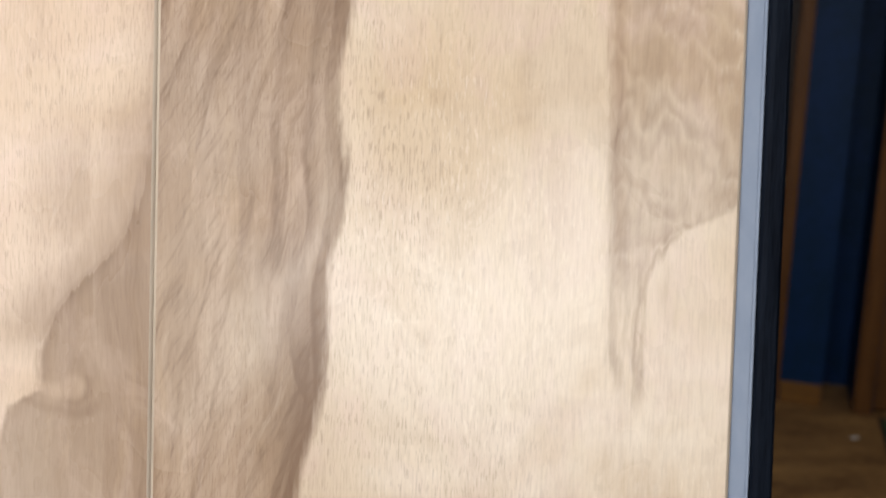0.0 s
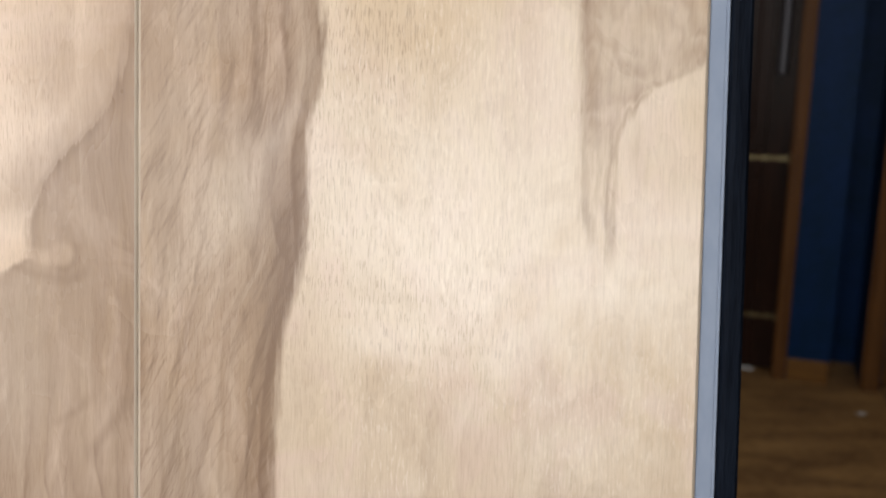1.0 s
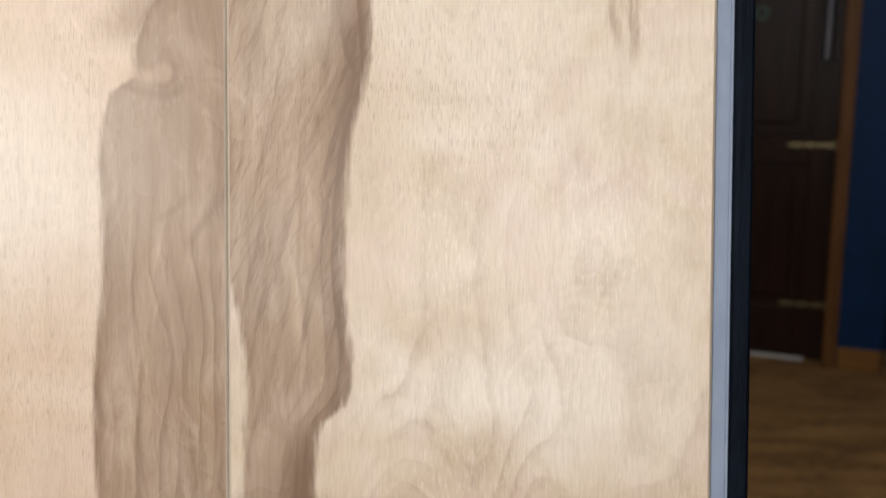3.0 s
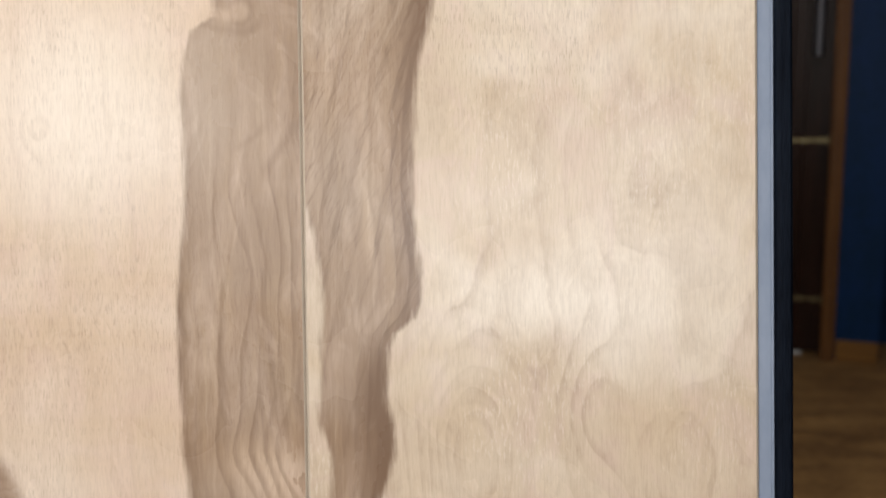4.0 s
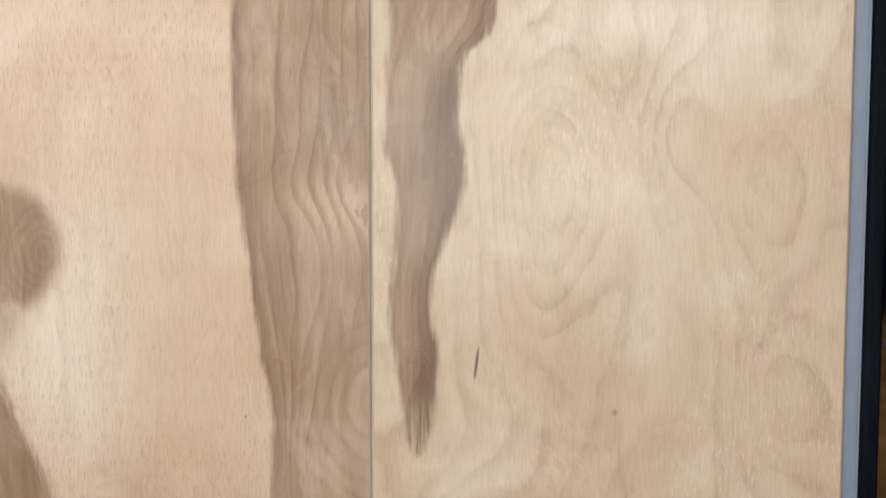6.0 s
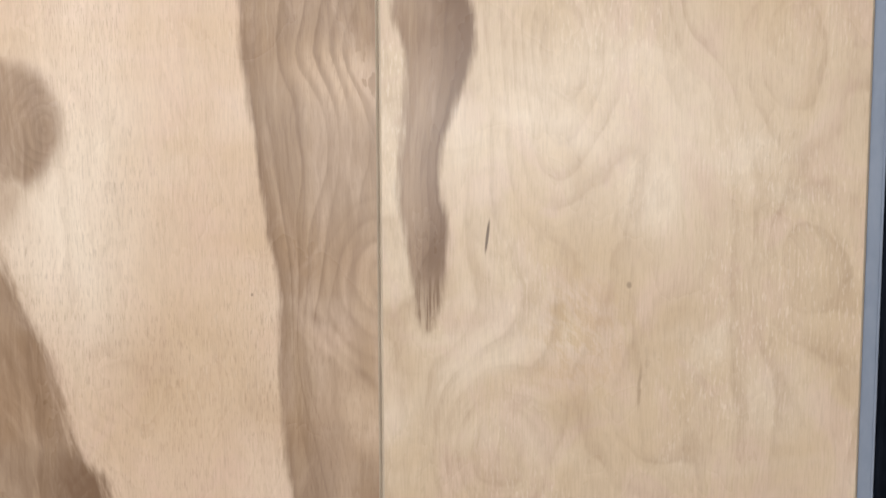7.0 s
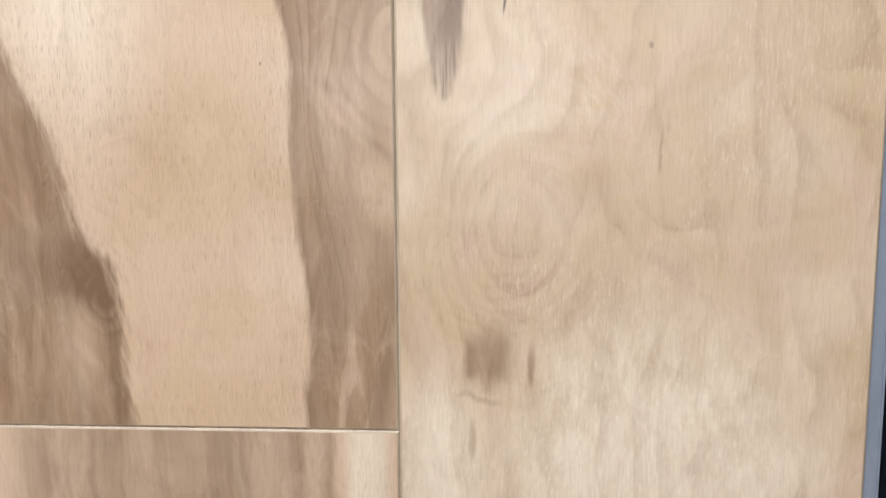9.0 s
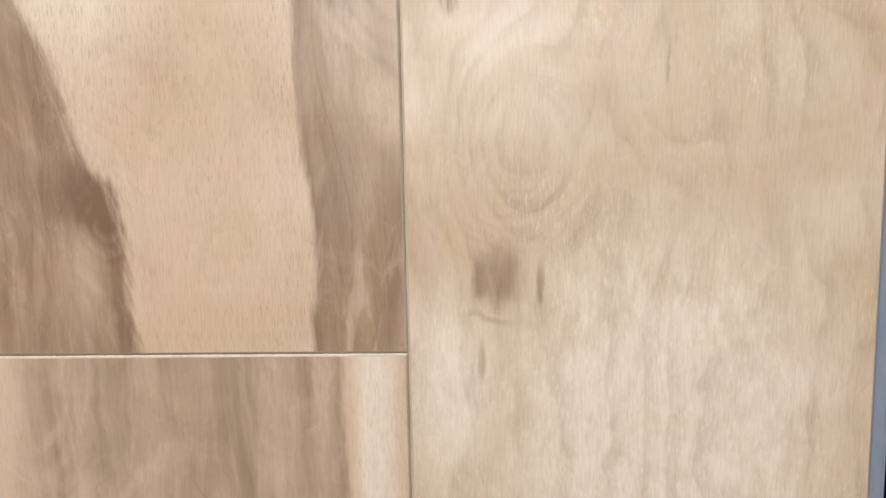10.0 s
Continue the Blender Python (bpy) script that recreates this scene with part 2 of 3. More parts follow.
    deep = k.add(deep, k.mul(ellipse(k, k.add(x, g.mid), z, -0.160, 0.150, 0.006, 0.018, 0.8), 0.4))
    deep = k.add(deep, k.mul(k.step(z, 0.29, 0.22), 0.26))
    heart = k.mul(heart, k.sub(1.0, k.mul(k.step(tex, 0.42, 0.26), k.m("MULTIPLY_ADD", k.step(z, 0.25, 0.35), 0.2, 0.08))))
    heart = k.mul(heart, k.sub(1.0, k.mul(ellipse(k, k.add(x, g.mid), z, -0.160, 0.43, 0.020, 0.10, 0.8), 0.2)))
    heart = k.mul(heart, k.sub(1.0, k.mul(ellipse(k, k.add(x, k.mul(k.sub(z, 0.44), -0.35)), k.add(z, g.mid), -0.147, 0.440, 0.010, 0.018, 0.8), 0.34)))
    # honey-coloured run beside the dark flames
    honey = stroke(k, k.add(x, k.add(k.mul(g.mid, 0.5), g.jag)), z, [(0.452, -0.137), (0.468, -0.1285), (0.484, -0.1255), (0.498, -0.1268), (0.53, -0.128)], 0.0075, 0.014)
    heart = k.mul(heart, k.sub(1.0, k.mul(honey, 0.30)))
    fringe = k.noise(k.vec(k.mul(x, 640), k.mul(z, 24), 18.0), 1, 4, 0.65)
    heart = k.mul(heart, k.m("MAXIMUM", k.step(k.add(z, k.mul(g.mid, 1.0)), 0.126, 0.160), k.mul(k.step(fringe, 0.34, 0.60), 0.9)))
    # the pale brown figure near the plank's edge, ending in two tongues
    fr = k.curve(z, [(0.418, -0.040), (0.427, -0.0285), (0.45, -0.0285), (0.469, -0.0245), (0.477, -0.012), (0.486, 0.002), (0.52, 0.02)])
    fl = k.curve(z, [(0.41, -0.030), (0.436, -0.0365), (0.45, -0.038), (0.5, -0.0395), (0.545, -0.041)])
    patch = band(k, x, fl, k.add(fr, k.mul(g.mid, 0.5)), g, 0.003)
    wavy = saw(k, k.add(k.add(k.mul(z, 75), k.mul(x, 34)), k.add(k.mul(k.noise(k.vec(k.mul(x, 95), k.mul(z, 45), 8.0), 1, 2), 4.0), k.mul(g.mid, 50))), 1.0, 0.55)
    patch = k.mul(patch, k.step(k.add(z, k.mul(g.mid, 0.8)), 0.436, 0.470))
    rim = k.add(near(k, k.sub(x, fl), 0.007), k.mul(near(k, k.sub(fr, x), 0.006), 0.35))
    heart = k.add(heart, k.mul(patch, k.m("MULTIPLY_ADD", wavy, 0.42, k.m("MULTIPLY_ADD", rim, 0.45, 0.36))))
    xt = k.add(k.add(x, g.jag), k.mul(g.mid, 0.25))
    for tongue, wide, much in (([(0.428, -0.0352), (0.44, -0.0368), (0.455, -0.0378), (0.475, -0.0380), (0.53, -0.0398)], 0.0030, 0.5),
                               ([(0.422, -0.0288), (0.436, -0.0287), (0.4497, -0.0300), (0.460, -0.0282), (0.4697, -0.0235), (0.476, -0.0175)], 0.0028, 0.6),
                               ([(0.44, -0.0335), (0.47, -0.0340), (0.53, -0.0352)], 0.0022, 0.35)):
        heart = k.m("MAXIMUM", heart, k.mul(stroke(k, xt, z, tongue, wide), much))
    # brown patch and its small tails low on the plank
    xm, zm = k.add(x, k.mul(g.mid, 0.25)), k.add(z, k.mul(g.mid, 0.9))
    spot = k.mul(k.mul(k.step(k.add(xm, g.jag), -0.1565, -0.1515), k.step(k.add(xm, g.jag), -0.130, -0.144)),
                 k.mul(k.step(k.add(zm, k.mul(g.jag, 1.5)), 0.014, 0.025), k.step(k.add(zm, k.mul(g.slow, 0.2)), 0.049, 0.032)))
    heart = k.add(heart, k.mul(spot, 0.8))
    heart = k.add(heart, k.mul(ellipse(k, k.add(xm, k.mul(g.jag, 0.3)), z, -0.1275, 0.0275, 0.0014, 0.0085), 0.62))
    heart = k.add(heart, k.mul(ellipse(k, xm, z, -0.151, -0.003, 0.0016, 0.008), 0.45))
    tail = k.sub(zm, k.m("MULTIPLY_ADD", k.sub(x, -0.155), -0.25, 0.0155))
    heart = k.add(heart, k.mul(k.mul(k.step(k.m("ABSOLUTE", tail), 0.0022, 0.0002), ellipse(k, x, z, -0.148, 0.0135, 0.008, 0.006)), 0.38))
    heart = k.add(heart, k.mul(ellipse(k, xm, z, -0.0805, 0.110, 0.0006, 0.008), 0.4))
    heart = k.m("MINIMUM", heart, 1.0)
    # growth rings in the sapwood
    wander = k.add(k.mul(k.noise(k.vec(k.mul(x, 22), k.mul(z, 12), 4.0), 1, 3, 0.45), 2.6), k.mul(g.wob, 34))
    rise = contour(k, x, z, 50, [(-0.139, 0.086, 0.024, 0.036, 4.2), (-0.1125, 0.238, 0.019, 0.044, 5.4), (-0.063, 0.256, 0.014, 0.028, 2.0), (-0.119, 0.190, 0.015, 0.022, 0.8),
                                 (-0.029, 0.236, 0.018, 0.034, 3.6), (-0.080, 0.098, 0.015, 0.026, 1.8), (-0.021, 0.158, 0.016, 0.028, 2.6), (-0.05, 0.345, 0.02, 0.03, 2.4),
                                 (-0.06, -0.03, 0.02, 0.05, 0.8)], wander)
    lines = k.mul(saw(k, rise, 2.6, 0.16), k.m("MULTIPLY_ADD", k.step(z, 0.40, 0.33), 1.0, 0.2))
    fine = saw(k, k.m("MULTIPLY_ADD", rise, 3.0, 0.4), 1.6, 0.4)
    lines = k.add(lines, k.mul(fine, k.m("MULTIPLY_ADD", ellipse(k, x, z, -0.139, 0.072, 0.034, 0.05, 0.4), 0.26, k.m("MULTIPLY_ADD", k.step(z, 0.40, 0.33), 0.15, 0.05))))
    arch = k.mul(rings(k, x, z, -0.1125, 0.236, 0.62, 0.0046, 0.058, k.mul(g.wob, 0.3)), k.step(z, 0.225, 0.255))
    lines = k.add(lines, k.mul(arch, 0.75))
    basin = k.mul(rings(k, x, z, -0.139, 0.084, 0.85, 0.0036, 0.062, k.mul(g.wob, 0.3)), k.step(z, 0.08, 0.05))
    lines = k.add(lines, k.mul(basin, 0.8))
    lean = k.add(x, k.mul(k.sub(z, 0.1675), -0.12))
    marks = k.mul(ellipse(k, lean, z, -0.1385, 0.1675, 0.00055, 0.0062, 0.3), 0.8)
    marks = k.add(marks, k.mul(ellipse(k, x, z, -0.085, 0.1492, 0.0009, 0.0012), 0.4))
    mottle = k.step(k.noise(k.vec(k.mul(x, 130), k.mul(z, 55), 81.0), 1, 5, 0.7), 0.32, 0.68)
    pale = k.mul(ellipse(k, xm, k.add(zm, k.mul(g.slow, 0.3)), -0.164, -0.014, 0.018, 0.034, 0.7), 1.1)
    pale = k.m("MAXIMUM", pale, k.mul(k.mul(ellipse(k, xm, k.add(zm, k.mul(g.slow, 0.6)), -0.080, -0.030, 0.060, 0.072, 0.5), k.m("MULTIPLY_ADD", mottle, 0.7, 0.55)), 1.15))
    pale = k.m("MAXIMUM", pale, k.mul(ellipse(k, xm, zm, -0.076, 0.185, 0.010, 0.014, 0.8), 0.5))
    pale = k.m("MAXIMUM", pale, k.mul(ellipse(k, xm, zm, -0.030, 0.105, 0.014, 0.014, 0.8), 0.45))
    pale = k.m("MAXIMUM", pale, k.mul(ellipse(k, xm, k.add(zm, k.mul(g.slow, 0.5)), -0.072, 0.300, 0.052, 0.013, 0.95), 0.9))
    pale = k.m("MAXIMUM", pale, k.mul(k.mul(ellipse(k, xm, zm, -0.030, 0.395, 0.030, 0.05, 0.6), mottle), 0.4))
    blot = k.noise(k.vec(k.mul(x, 42), k.mul(z, 30), 61.0), 1, 4, 0.55, 1.4)
    lines = k.add(lines, k.mul(k.step(blot, 0.48, 0.70), 0.4))
    ripple = saw(k, k.add(k.mul(z, 210), k.add(k.mul(k.noise(k.vec(k.mul(x, 110), k.mul(z, 40), 91.0), 1, 2), 3.5), k.mul(x, 60))), 1.2, 0.5)
    lines = k.add(lines, k.mul(k.mul(ripple, ellipse(k, xm, zm, -0.045, 0.335, 0.026, 0.026, 0.7)), 0.55))
    zig = k.noise(k.vec(k.mul(k.add(x, k.mul(z, 0.5)), 210), k.mul(z, 120), 71.0), 1, 3, 0.6)
    warm = k.mul(k.mul(ellipse(k, xm, zm, -0.104, 0.130, 0.016, 0.024, 0.8), k.step(zig, 0.40, 0.62)), 0.55)
    warm = k.add(warm, k.mul(ellipse(k, xm, zm, -0.100, 0.505, 0.026, 0.028, 0.9), 0.45))
    warm = k.add(warm, k.mul(ellipse(k, xm, zm, -0.040, 0.255, 0.014, 0.016, 0.9), 0.3))
    porous = k.m("MULTIPLY_ADD", k.mul(k.step(k.add(x, g.slow), -0.045, -0.085), k.step(z, 0.355, 0.41)), 0.75, 0.15)
    return heart, deep, lines, marks, pale, 0.0, porous, warm


def figure_upper(k, x, z, g):
    edge = k.curve(k.add(z, k.mul(g.mid, 0.5)), [(0.0, -0.217), (0.03, -0.216), (0.053, -0.2155), (0.083, -0.219), (0.117, -0.2205), (0.144, -0.2205), (0.17, -0.2245), (0.19, -0.2265),
                       (0.215, -0.230), (0.238, -0.2335), (0.297, -0.2345), (0.353, -0.2305), (0.38, -0.2315), (0.404, -0.2292), (0.411, -0.2268), (0.4155, -0.2215), (0.4195, -0.2165),
                       (0.427, -0.2168), (0.438, -0.2145), (0.451, -0.2058), (0.469, -0.190), (0.484, -0.1845), (0.505, -0.181), (0.52, -0.17)])
    heart = band(k, x, edge, 0.1, g, 0.0020)
    xm, zm = k.add(x, k.mul(g.mid, 0.3)), k.add(z, k.mul(g.mid, 0.6))
    # dusky bloom outside the heartwood's upper edge, and a faint stain above it
    bloom = k.mul(k.mul(k.step(k.sub(xm, edge), -0.026, 0.001), k.step(z, 0.424, 0.44)), 0.74)
    bloom = k.m("MAXIMUM", bloom, k.mul(ellipse(k, xm, zm, -0.207, 0.480, 0.0105, 0.022, 0.85), 0.55))
    heart = k.m("MAXIMUM", heart, bloom)
    # a pale tongue that runs in to a small round curl
    curl = k.m("MAXIMUM", k.mul(ellipse(k, xm, zm, -0.2050, 0.4200, 0.0034, 0.0036, 0.5), 0.34), k.mul(ellipse(k, xm, k.add(zm, k.mul(k.sub(x, -0.212), 0.15)), -0.2120, 0.4192, 0.0065, 0.0024, 0.8), 0.42))
    heart = k.mul(heart, k.sub(1.0, curl))
    deep = k.mul(near(k, k.sub(x, edge), 0.007), 0.45)
    dc, hc = k.sub(xm, -0.2050), k.sub(zm, 0.4198)
    hoop = k.m("SQRT", k.add(k.mul(dc, dc), k.mul(hc, hc)))
    deep = k.add(deep, k.mul(k.mul(k.step(k.m("ABSOLUTE", k.sub(hoop, 0.0048)), 0.0018, 0.0), k.step(k.sub(dc, hc), -0.002, 0.003)), 0.5))
    deep = k.add(deep, k.mul(ellipse(k, xm, zm, -0.200, 0.428, 0.03, 0.05, 0.8), 0.26))
    # brown rim under the curl
    sag = k.sub(x, -0.208)
    rim = k.mul(k.step(k.m("ABSOLUTE", k.sub(zm, k.m("MULTIPLY_ADD", k.mul(sag, sag), 18.0, 0.4118))), 0.0030, 0.0), k.step(k.m("ABSOLUTE", k.sub(x, -0.2105)), 0.018, 0.011))
    deep = k.add(deep, k.mul(rim, 0.5))
    # knot at the far side
    xj = k.add(xm, k.mul(g.jag, 0.8))
    knot = ellipse(k, xj, k.add(zm, k.mul(g.slow, 0.2)), -0.329, 0.211, 0.022, 0.026, 0.22)
    tail = ellipse(k, xj, zm, -0.335, 0.188, 0.011, 0.02, 0.4)
    low = k.curve(k.add(z, k.mul(g.mid, 0.5)), [(0.0, -0.2875), (0.014, -0.2892), (0.029, -0.2908), (0.045, -0.2908), (0.058, -0.2918), (0.065, -0.2938), (0.0705, -0.2972),
                      (0.075, -0.3025), (0.081, -0.3056), (0.09, -0.3080), (0.1, -0.3108), (0.118, -0.3165), (0.139, -0.326), (0.152, -0.332), (0.175, -0.342), (0.2, -0.36)])
    lower = k.step(k.sub(low, k.add(k.add(x, k.mul(k.sub(k.noise(k.vec(k.mul(k.add(x, k.mul(z, 0.3)), 300), k.mul(z, 40), 33.0), 1, 4, 0.65), 0.5), 0.014)), g.jag)), -0.0045, 0.0045)
    heart = k.m("MAXIMUM", heart, k.m("MAXIMUM", k.mul(k.m("MAXIMUM", knot, k.mul(tail, 0.6)), 0.95), lower))
    deep = k.add(deep, k.mul(near(k, k.sub(low, x), 0.012), 0.45))
    deep = k.add(deep, k.mul(ellipse(k, k.add(xj, k.mul(k.sub(z, 0.062), 0.35)), zm, -0.305, 0.062, 0.016, 0.013, 0.7), 0.85))
    paler = ellipse(k, xj, zm, -0.309, 0.030, 0.009, 0.016, 0.8)
    deep = k.add(deep, k.mul(k.mul(rings(k, x, z, -0.297, 0.052, 0.8, 0.0048, 0.020, k.mul(g.mid, 0.4)), lower), 0.7))
    kn = rings(k, x, z, -0.3135, 0.209, 0.8, 0.0036, 0.036, k.mul(g.mid, 0.5))
    deep = k.add(deep, k.mul(k.mul(kn, k.m("MAXIMUM", knot, tail)), 0.45))
    deep = k.add(deep, k.add(k.mul(knot, 0.3), k.mul(lower, 0.05)))
    # long wavy lines inside the heartwood, bending at two heights
    lane_1 = k.curve(z, [(0.0, -0.207), (0.05, -0.206), (0.10, -0.2145), (0.15, -0.2155), (0.2, -0.2225), (0.2564, -0.2284), (0.2754, -0.2275), (0.2944, -0.229), (0.3133, -0.2305), (0.3322, -0.2296), (0.3485, -0.2245)])
    lane_2 = k.curve(z, [(0.03, -0.196), (0.0845, -0.2022), (0.108, -0.2093), (0.128, -0.2115), (0.1446, -0.2095), (0.163, -0.2086), (0.1767, -0.2062), (0.1858, -0.2027), (0.195, -0.2003), (0.2084, -0.2006),
                         (0.2195, -0.2035), (0.2284, -0.209), (0.2373, -0.2123), (0.2573, -0.2087), (0.2792, -0.2085), (0.2988, -0.2038), (0.3132, -0.2035), (0.3249, -0.2069), (0.3483, -0.2125)])
    lane_3 = k.curve(z, [(0.03, -0.189), (0.10, -0.199), (0.13, -0.2025), (0.145, -0.1996), (0.1587, -0.1961), (0.1815, -0.1925), (0.204, -0.1912), (0.2174, -0.1922), (0.2285, -0.1955), (0.2396, -0.1988),
                         (0.2528, -0.1964), (0.2682, -0.1929), (0.30, -0.1916), (0.32, -0.1902), (0.334, -0.1911), (0.3573, -0.1955)])
    lane_4 = k.curve(z, [(0.10, -0.1888), (0.129, -0.1906), (0.138, -0.1928), (0.147, -0.1939), (0.1634, -0.1903), (0.177, -0.1891), (0.1883, -0.1868), (0.1996, -0.1838), (0.2107, -0.1844), (0.2219, -0.1877),
                         (0.2307, -0.1921), (0.2396, -0.1938), (0.2506, -0.1908), (0.2616, -0.1869), (0.32, -0.1860), (0.3572, -0.1882), (0.3675, -0.1857)])
    lane_5 = k.curve(z, [(0.14, -0.1795), (0.21, -0.1795), (0.22, -0.181), (0.2263, -0.1865), (0.2329, -0.1887), (0.2396, -0.1887), (0.2484, -0.1852), (0.255, -0.1807), (0.27, -0.1795)])
    ring = k.add(flow(k, x, [edge, lane_1, lane_2, lane_3, lane_4, lane_5], (1.0, 2.0, 2.0, 1.0, 1.0)), k.add(k.mul(g.mid, 22), k.mul(g.jag, 18)))
    wl = saw(k, ring, 3.2, 0.14)
    span = k.m("MAXIMUM", k.step(k.add(z, g.mid), 0.372, 0.34), 0.10)
    some = k.step(k.noise(k.vec(k.mul(ring, 1.1), k.mul(z, 9), 41.0), 1, 2), 0.34, 0.60)
    deep = k.add(deep, k.mul(k.mul(k.mul(wl, k.m("MULTIPLY_ADD", some, 0.8, 0.2)), k.mul(span, k.step(x, -0.262, -0.25))), k.m("MULTIPLY_ADD", k.step(z, 0.10, 0.16), 0.55, 0.45)))
    # paler fans between the lines where they bend
    fan = k.mul(ellipse(k, k.add(x, k.mul(k.sub(z, 0.228), 0.5)), z, -0.192, 0.228, 0.018, 0.013, 0.6), k.step(k.m("FRACT", ring), 0.25, 0.7))
    heart = k.mul(heart, k.sub(1.0, k.mul(fan, 0.55)))
    # two short curls above them
    for bow in ([(0.364, -0.2085), (0.3665, -0.2065), (0.369, -0.2000), (0.3735, -0.1955)], [(0.352, -0.1955), (0.36, -0.1915), (0.368, -0.1855), (0.374, -0.183)]):
        deep = k.add(deep, k.mul(stroke(k, xm, z, bow, 0.0042, 0.004), 0.5))
    # the dark lower corner has slanting, feathered bands
    bent = k.noise(k.vec(k.mul(k.add(x, k.add(k.mul(z, 0.45), k.mul(g.slow, 0.5))), 85), k.mul(z, 20), 52.0), 1, 4, 0.6)
    deep = k.add(deep, k.mul(k.mul(k.step(bent, 0.44, 0.70), lower), 0.34))
    heart = k.mul(heart, k.sub(1.0, k.m("MAXIMUM", k.mul(k.mul(k.step(bent, 0.44, 0.28), lower), 0.22), k.mul(paler, 0.35))))
    bright = k.mul(ellipse(k, k.add(x, k.mul(k.sub(z, 0.22), 0.6)), zm, -0.195, 0.222, 0.022, 0.013, 0.7), 0.2)
    heart = k.mul(heart, k.sub(1.0, bright))
    whirl = rings(k, x, z, -0.1762, 0.150, 0.82, 0.0062, 0.036, k.mul(g.wob, 0.22))
    deep = k.add(deep, k.mul(whirl, 1.25))
    heart = k.mul(heart, k.sub(1.0, k.mul(ellipse(k, xm, zm, -0.180, 0.148, 0.012, 0.020, 0.7), 0.28)))
    deep = k.add(deep, k.mul(stroke(k, x, z, [(0.107, -0.181), (0.113, -0.187), (0.121, -0.196), (0.130, -0.203), (0.137, -0.2065)], 0.0045, 0.004), 0.7))
    heart = k.mul(heart, k.sub(1.0, k.mul(ellipse(k, xm, zm, -0.190, 0.11, 0.012, 0.022, 0.7), 0.12)))
    heart = k.mul(heart, k.sub(1.0, k.mul(ellipse(k, xm, zm, -0.187, 0.125, 0.022, 0.055, 0.8), 0.14)))
    heart = k.mul(heart, k.sub(1.0, k.mul(k.mul(k.step(xm, -0.214, -0.200), k.step(z, 0.27, 0.22)), 0.08)))
    lobe = k.m("MAXIMUM", ellipse(k, k.add(xm, k.mul(k.sub(z, 0.095), 0.2)), zm, -0.1865, 0.095, 0.0075, 0.014, 0.45), k.mul(ellipse(k, k.add(x, k.mul(k.sub(z, 0.124), 0.75)), z, -0.1985, 0.124, 0.0050, 0.009, 0.5), 0.9))
    heart = k.mul(heart, k.sub(1.0, k.mul(lobe, 0.48)))
    deep = k.add(deep, k.mul(stroke(k, xm, z, [(0.0, -0.188), (0.03, -0.1835), (0.052, -0.181), (0.07, -0.180)], 0.007, 0.01), 0.7))
    deep = k.add(deep, k.mul(ellipse(k, xm, zm, -0.2045, 0.062, 0.007, 0.030, 0.8), 0.6))
    # lighter slants near the joint
    lit = k.noise(k.vec(k.mul(k.add(x, k.mul(z, -0.10)), 120), k.mul(z, 24), 2.0), 1, 4, 0.6, 0.6)
    heart = k.mul(heart, k.sub(1.0, k.mul(k.mul(k.step(lit, 0.48, 0.66), k.step(z, 0.06, 0.03)), k.mul(k.step(x, -0.225, -0.21), 0.55))))
    fray = k.noise(k.vec(k.mul(k.add(x, k.mul(z, 0.15)), 170), k.mul(z, 14), 3.0), 1, 4, 0.6)
    deep = k.add(deep, k.mul(k.step(fray, 0.50, 0.72), 0.25))
    heart = k.mul(heart, k.sub(1.0, k.mul(k.step(fray, 0.42, 0.26), 0.2)))
    wander = k.add(k.mul(k.noise(k.vec(k.mul(x, 20), k.mul(z, 10), 14.0), 1, 3, 0.45), 3.0), k.mul(g.wob, 38))
    rise = contour(k, x, z, 40, [(-0.295, 0.262, 0.012, 0.030, 3.4), (-0.2965, 0.374, 0.008, 0.010, 1.6), (-0.291, 0.103, 0.016, 0.014, 2.6), (-0.325, 0.31, 0.014, 0.03, 2.0)], wander)
    lines = k.mul(saw(k, rise, 2.2, 0.22), k.m("MULTIPLY_ADD", k.step(x, -0.265, -0.285), 0.5, 0.12))
    lines = k.add(lines, k.mul(ellipse(k, xm, k.add(zm, g.slow), -0.255, 0.112, 0.045, 0.020, 0.9), 0.5))
    marks = k.mul(ellipse(k, x, z, -0.231, 0.144, 0.0004, 0.0006), 0.6)
    # the first pale patch is whitish glare painted into the sapwood
    pale = k.m("MAXIMUM", k.mul(ellipse(k, xm, zm, -0.275, 0.380, 0.045, 0.045, 0.8), 0.85), k.mul(ellipse(k, k.add(xm, k.mul(g.slow, 0.8)), k.add(zm, g.slow), -0.305, 0.172, 0.026, 0.05, 0.95), 0.8))
    # glare painted in: heartwood greyed and its dark lines weakened at this height
    grey = k.mul(k.mul(k.step(zm, 0.30, 0.385), k.step(zm, 0.46, 0.40)), k.m("MULTIPLY_ADD", k.step(xm, -0.18, -0.225), 0.65, 0.35))
    heart = k.mul(heart, k.sub(1.0, k.mul(grey, 0.18)))
    deep = k.mul(deep, k.sub(1.0, k.mul(grey, 0.4)))
    warm = k.mul(ellipse(k, xm, zm, -0.262, 0.112, 0.034, 0.026, 0.9), 0.42)
    cross = k.noise(k.vec(k.mul(x, 9), k.mul(z, 34), 27.0), 1, 3, 0.5)
    warm = k.m("MAXIMUM", warm, k.mul(k.step(cross, 0.46, 0.64), 0.24))
    return heart, deep, lines, marks, pale, grey, 0.58, warm


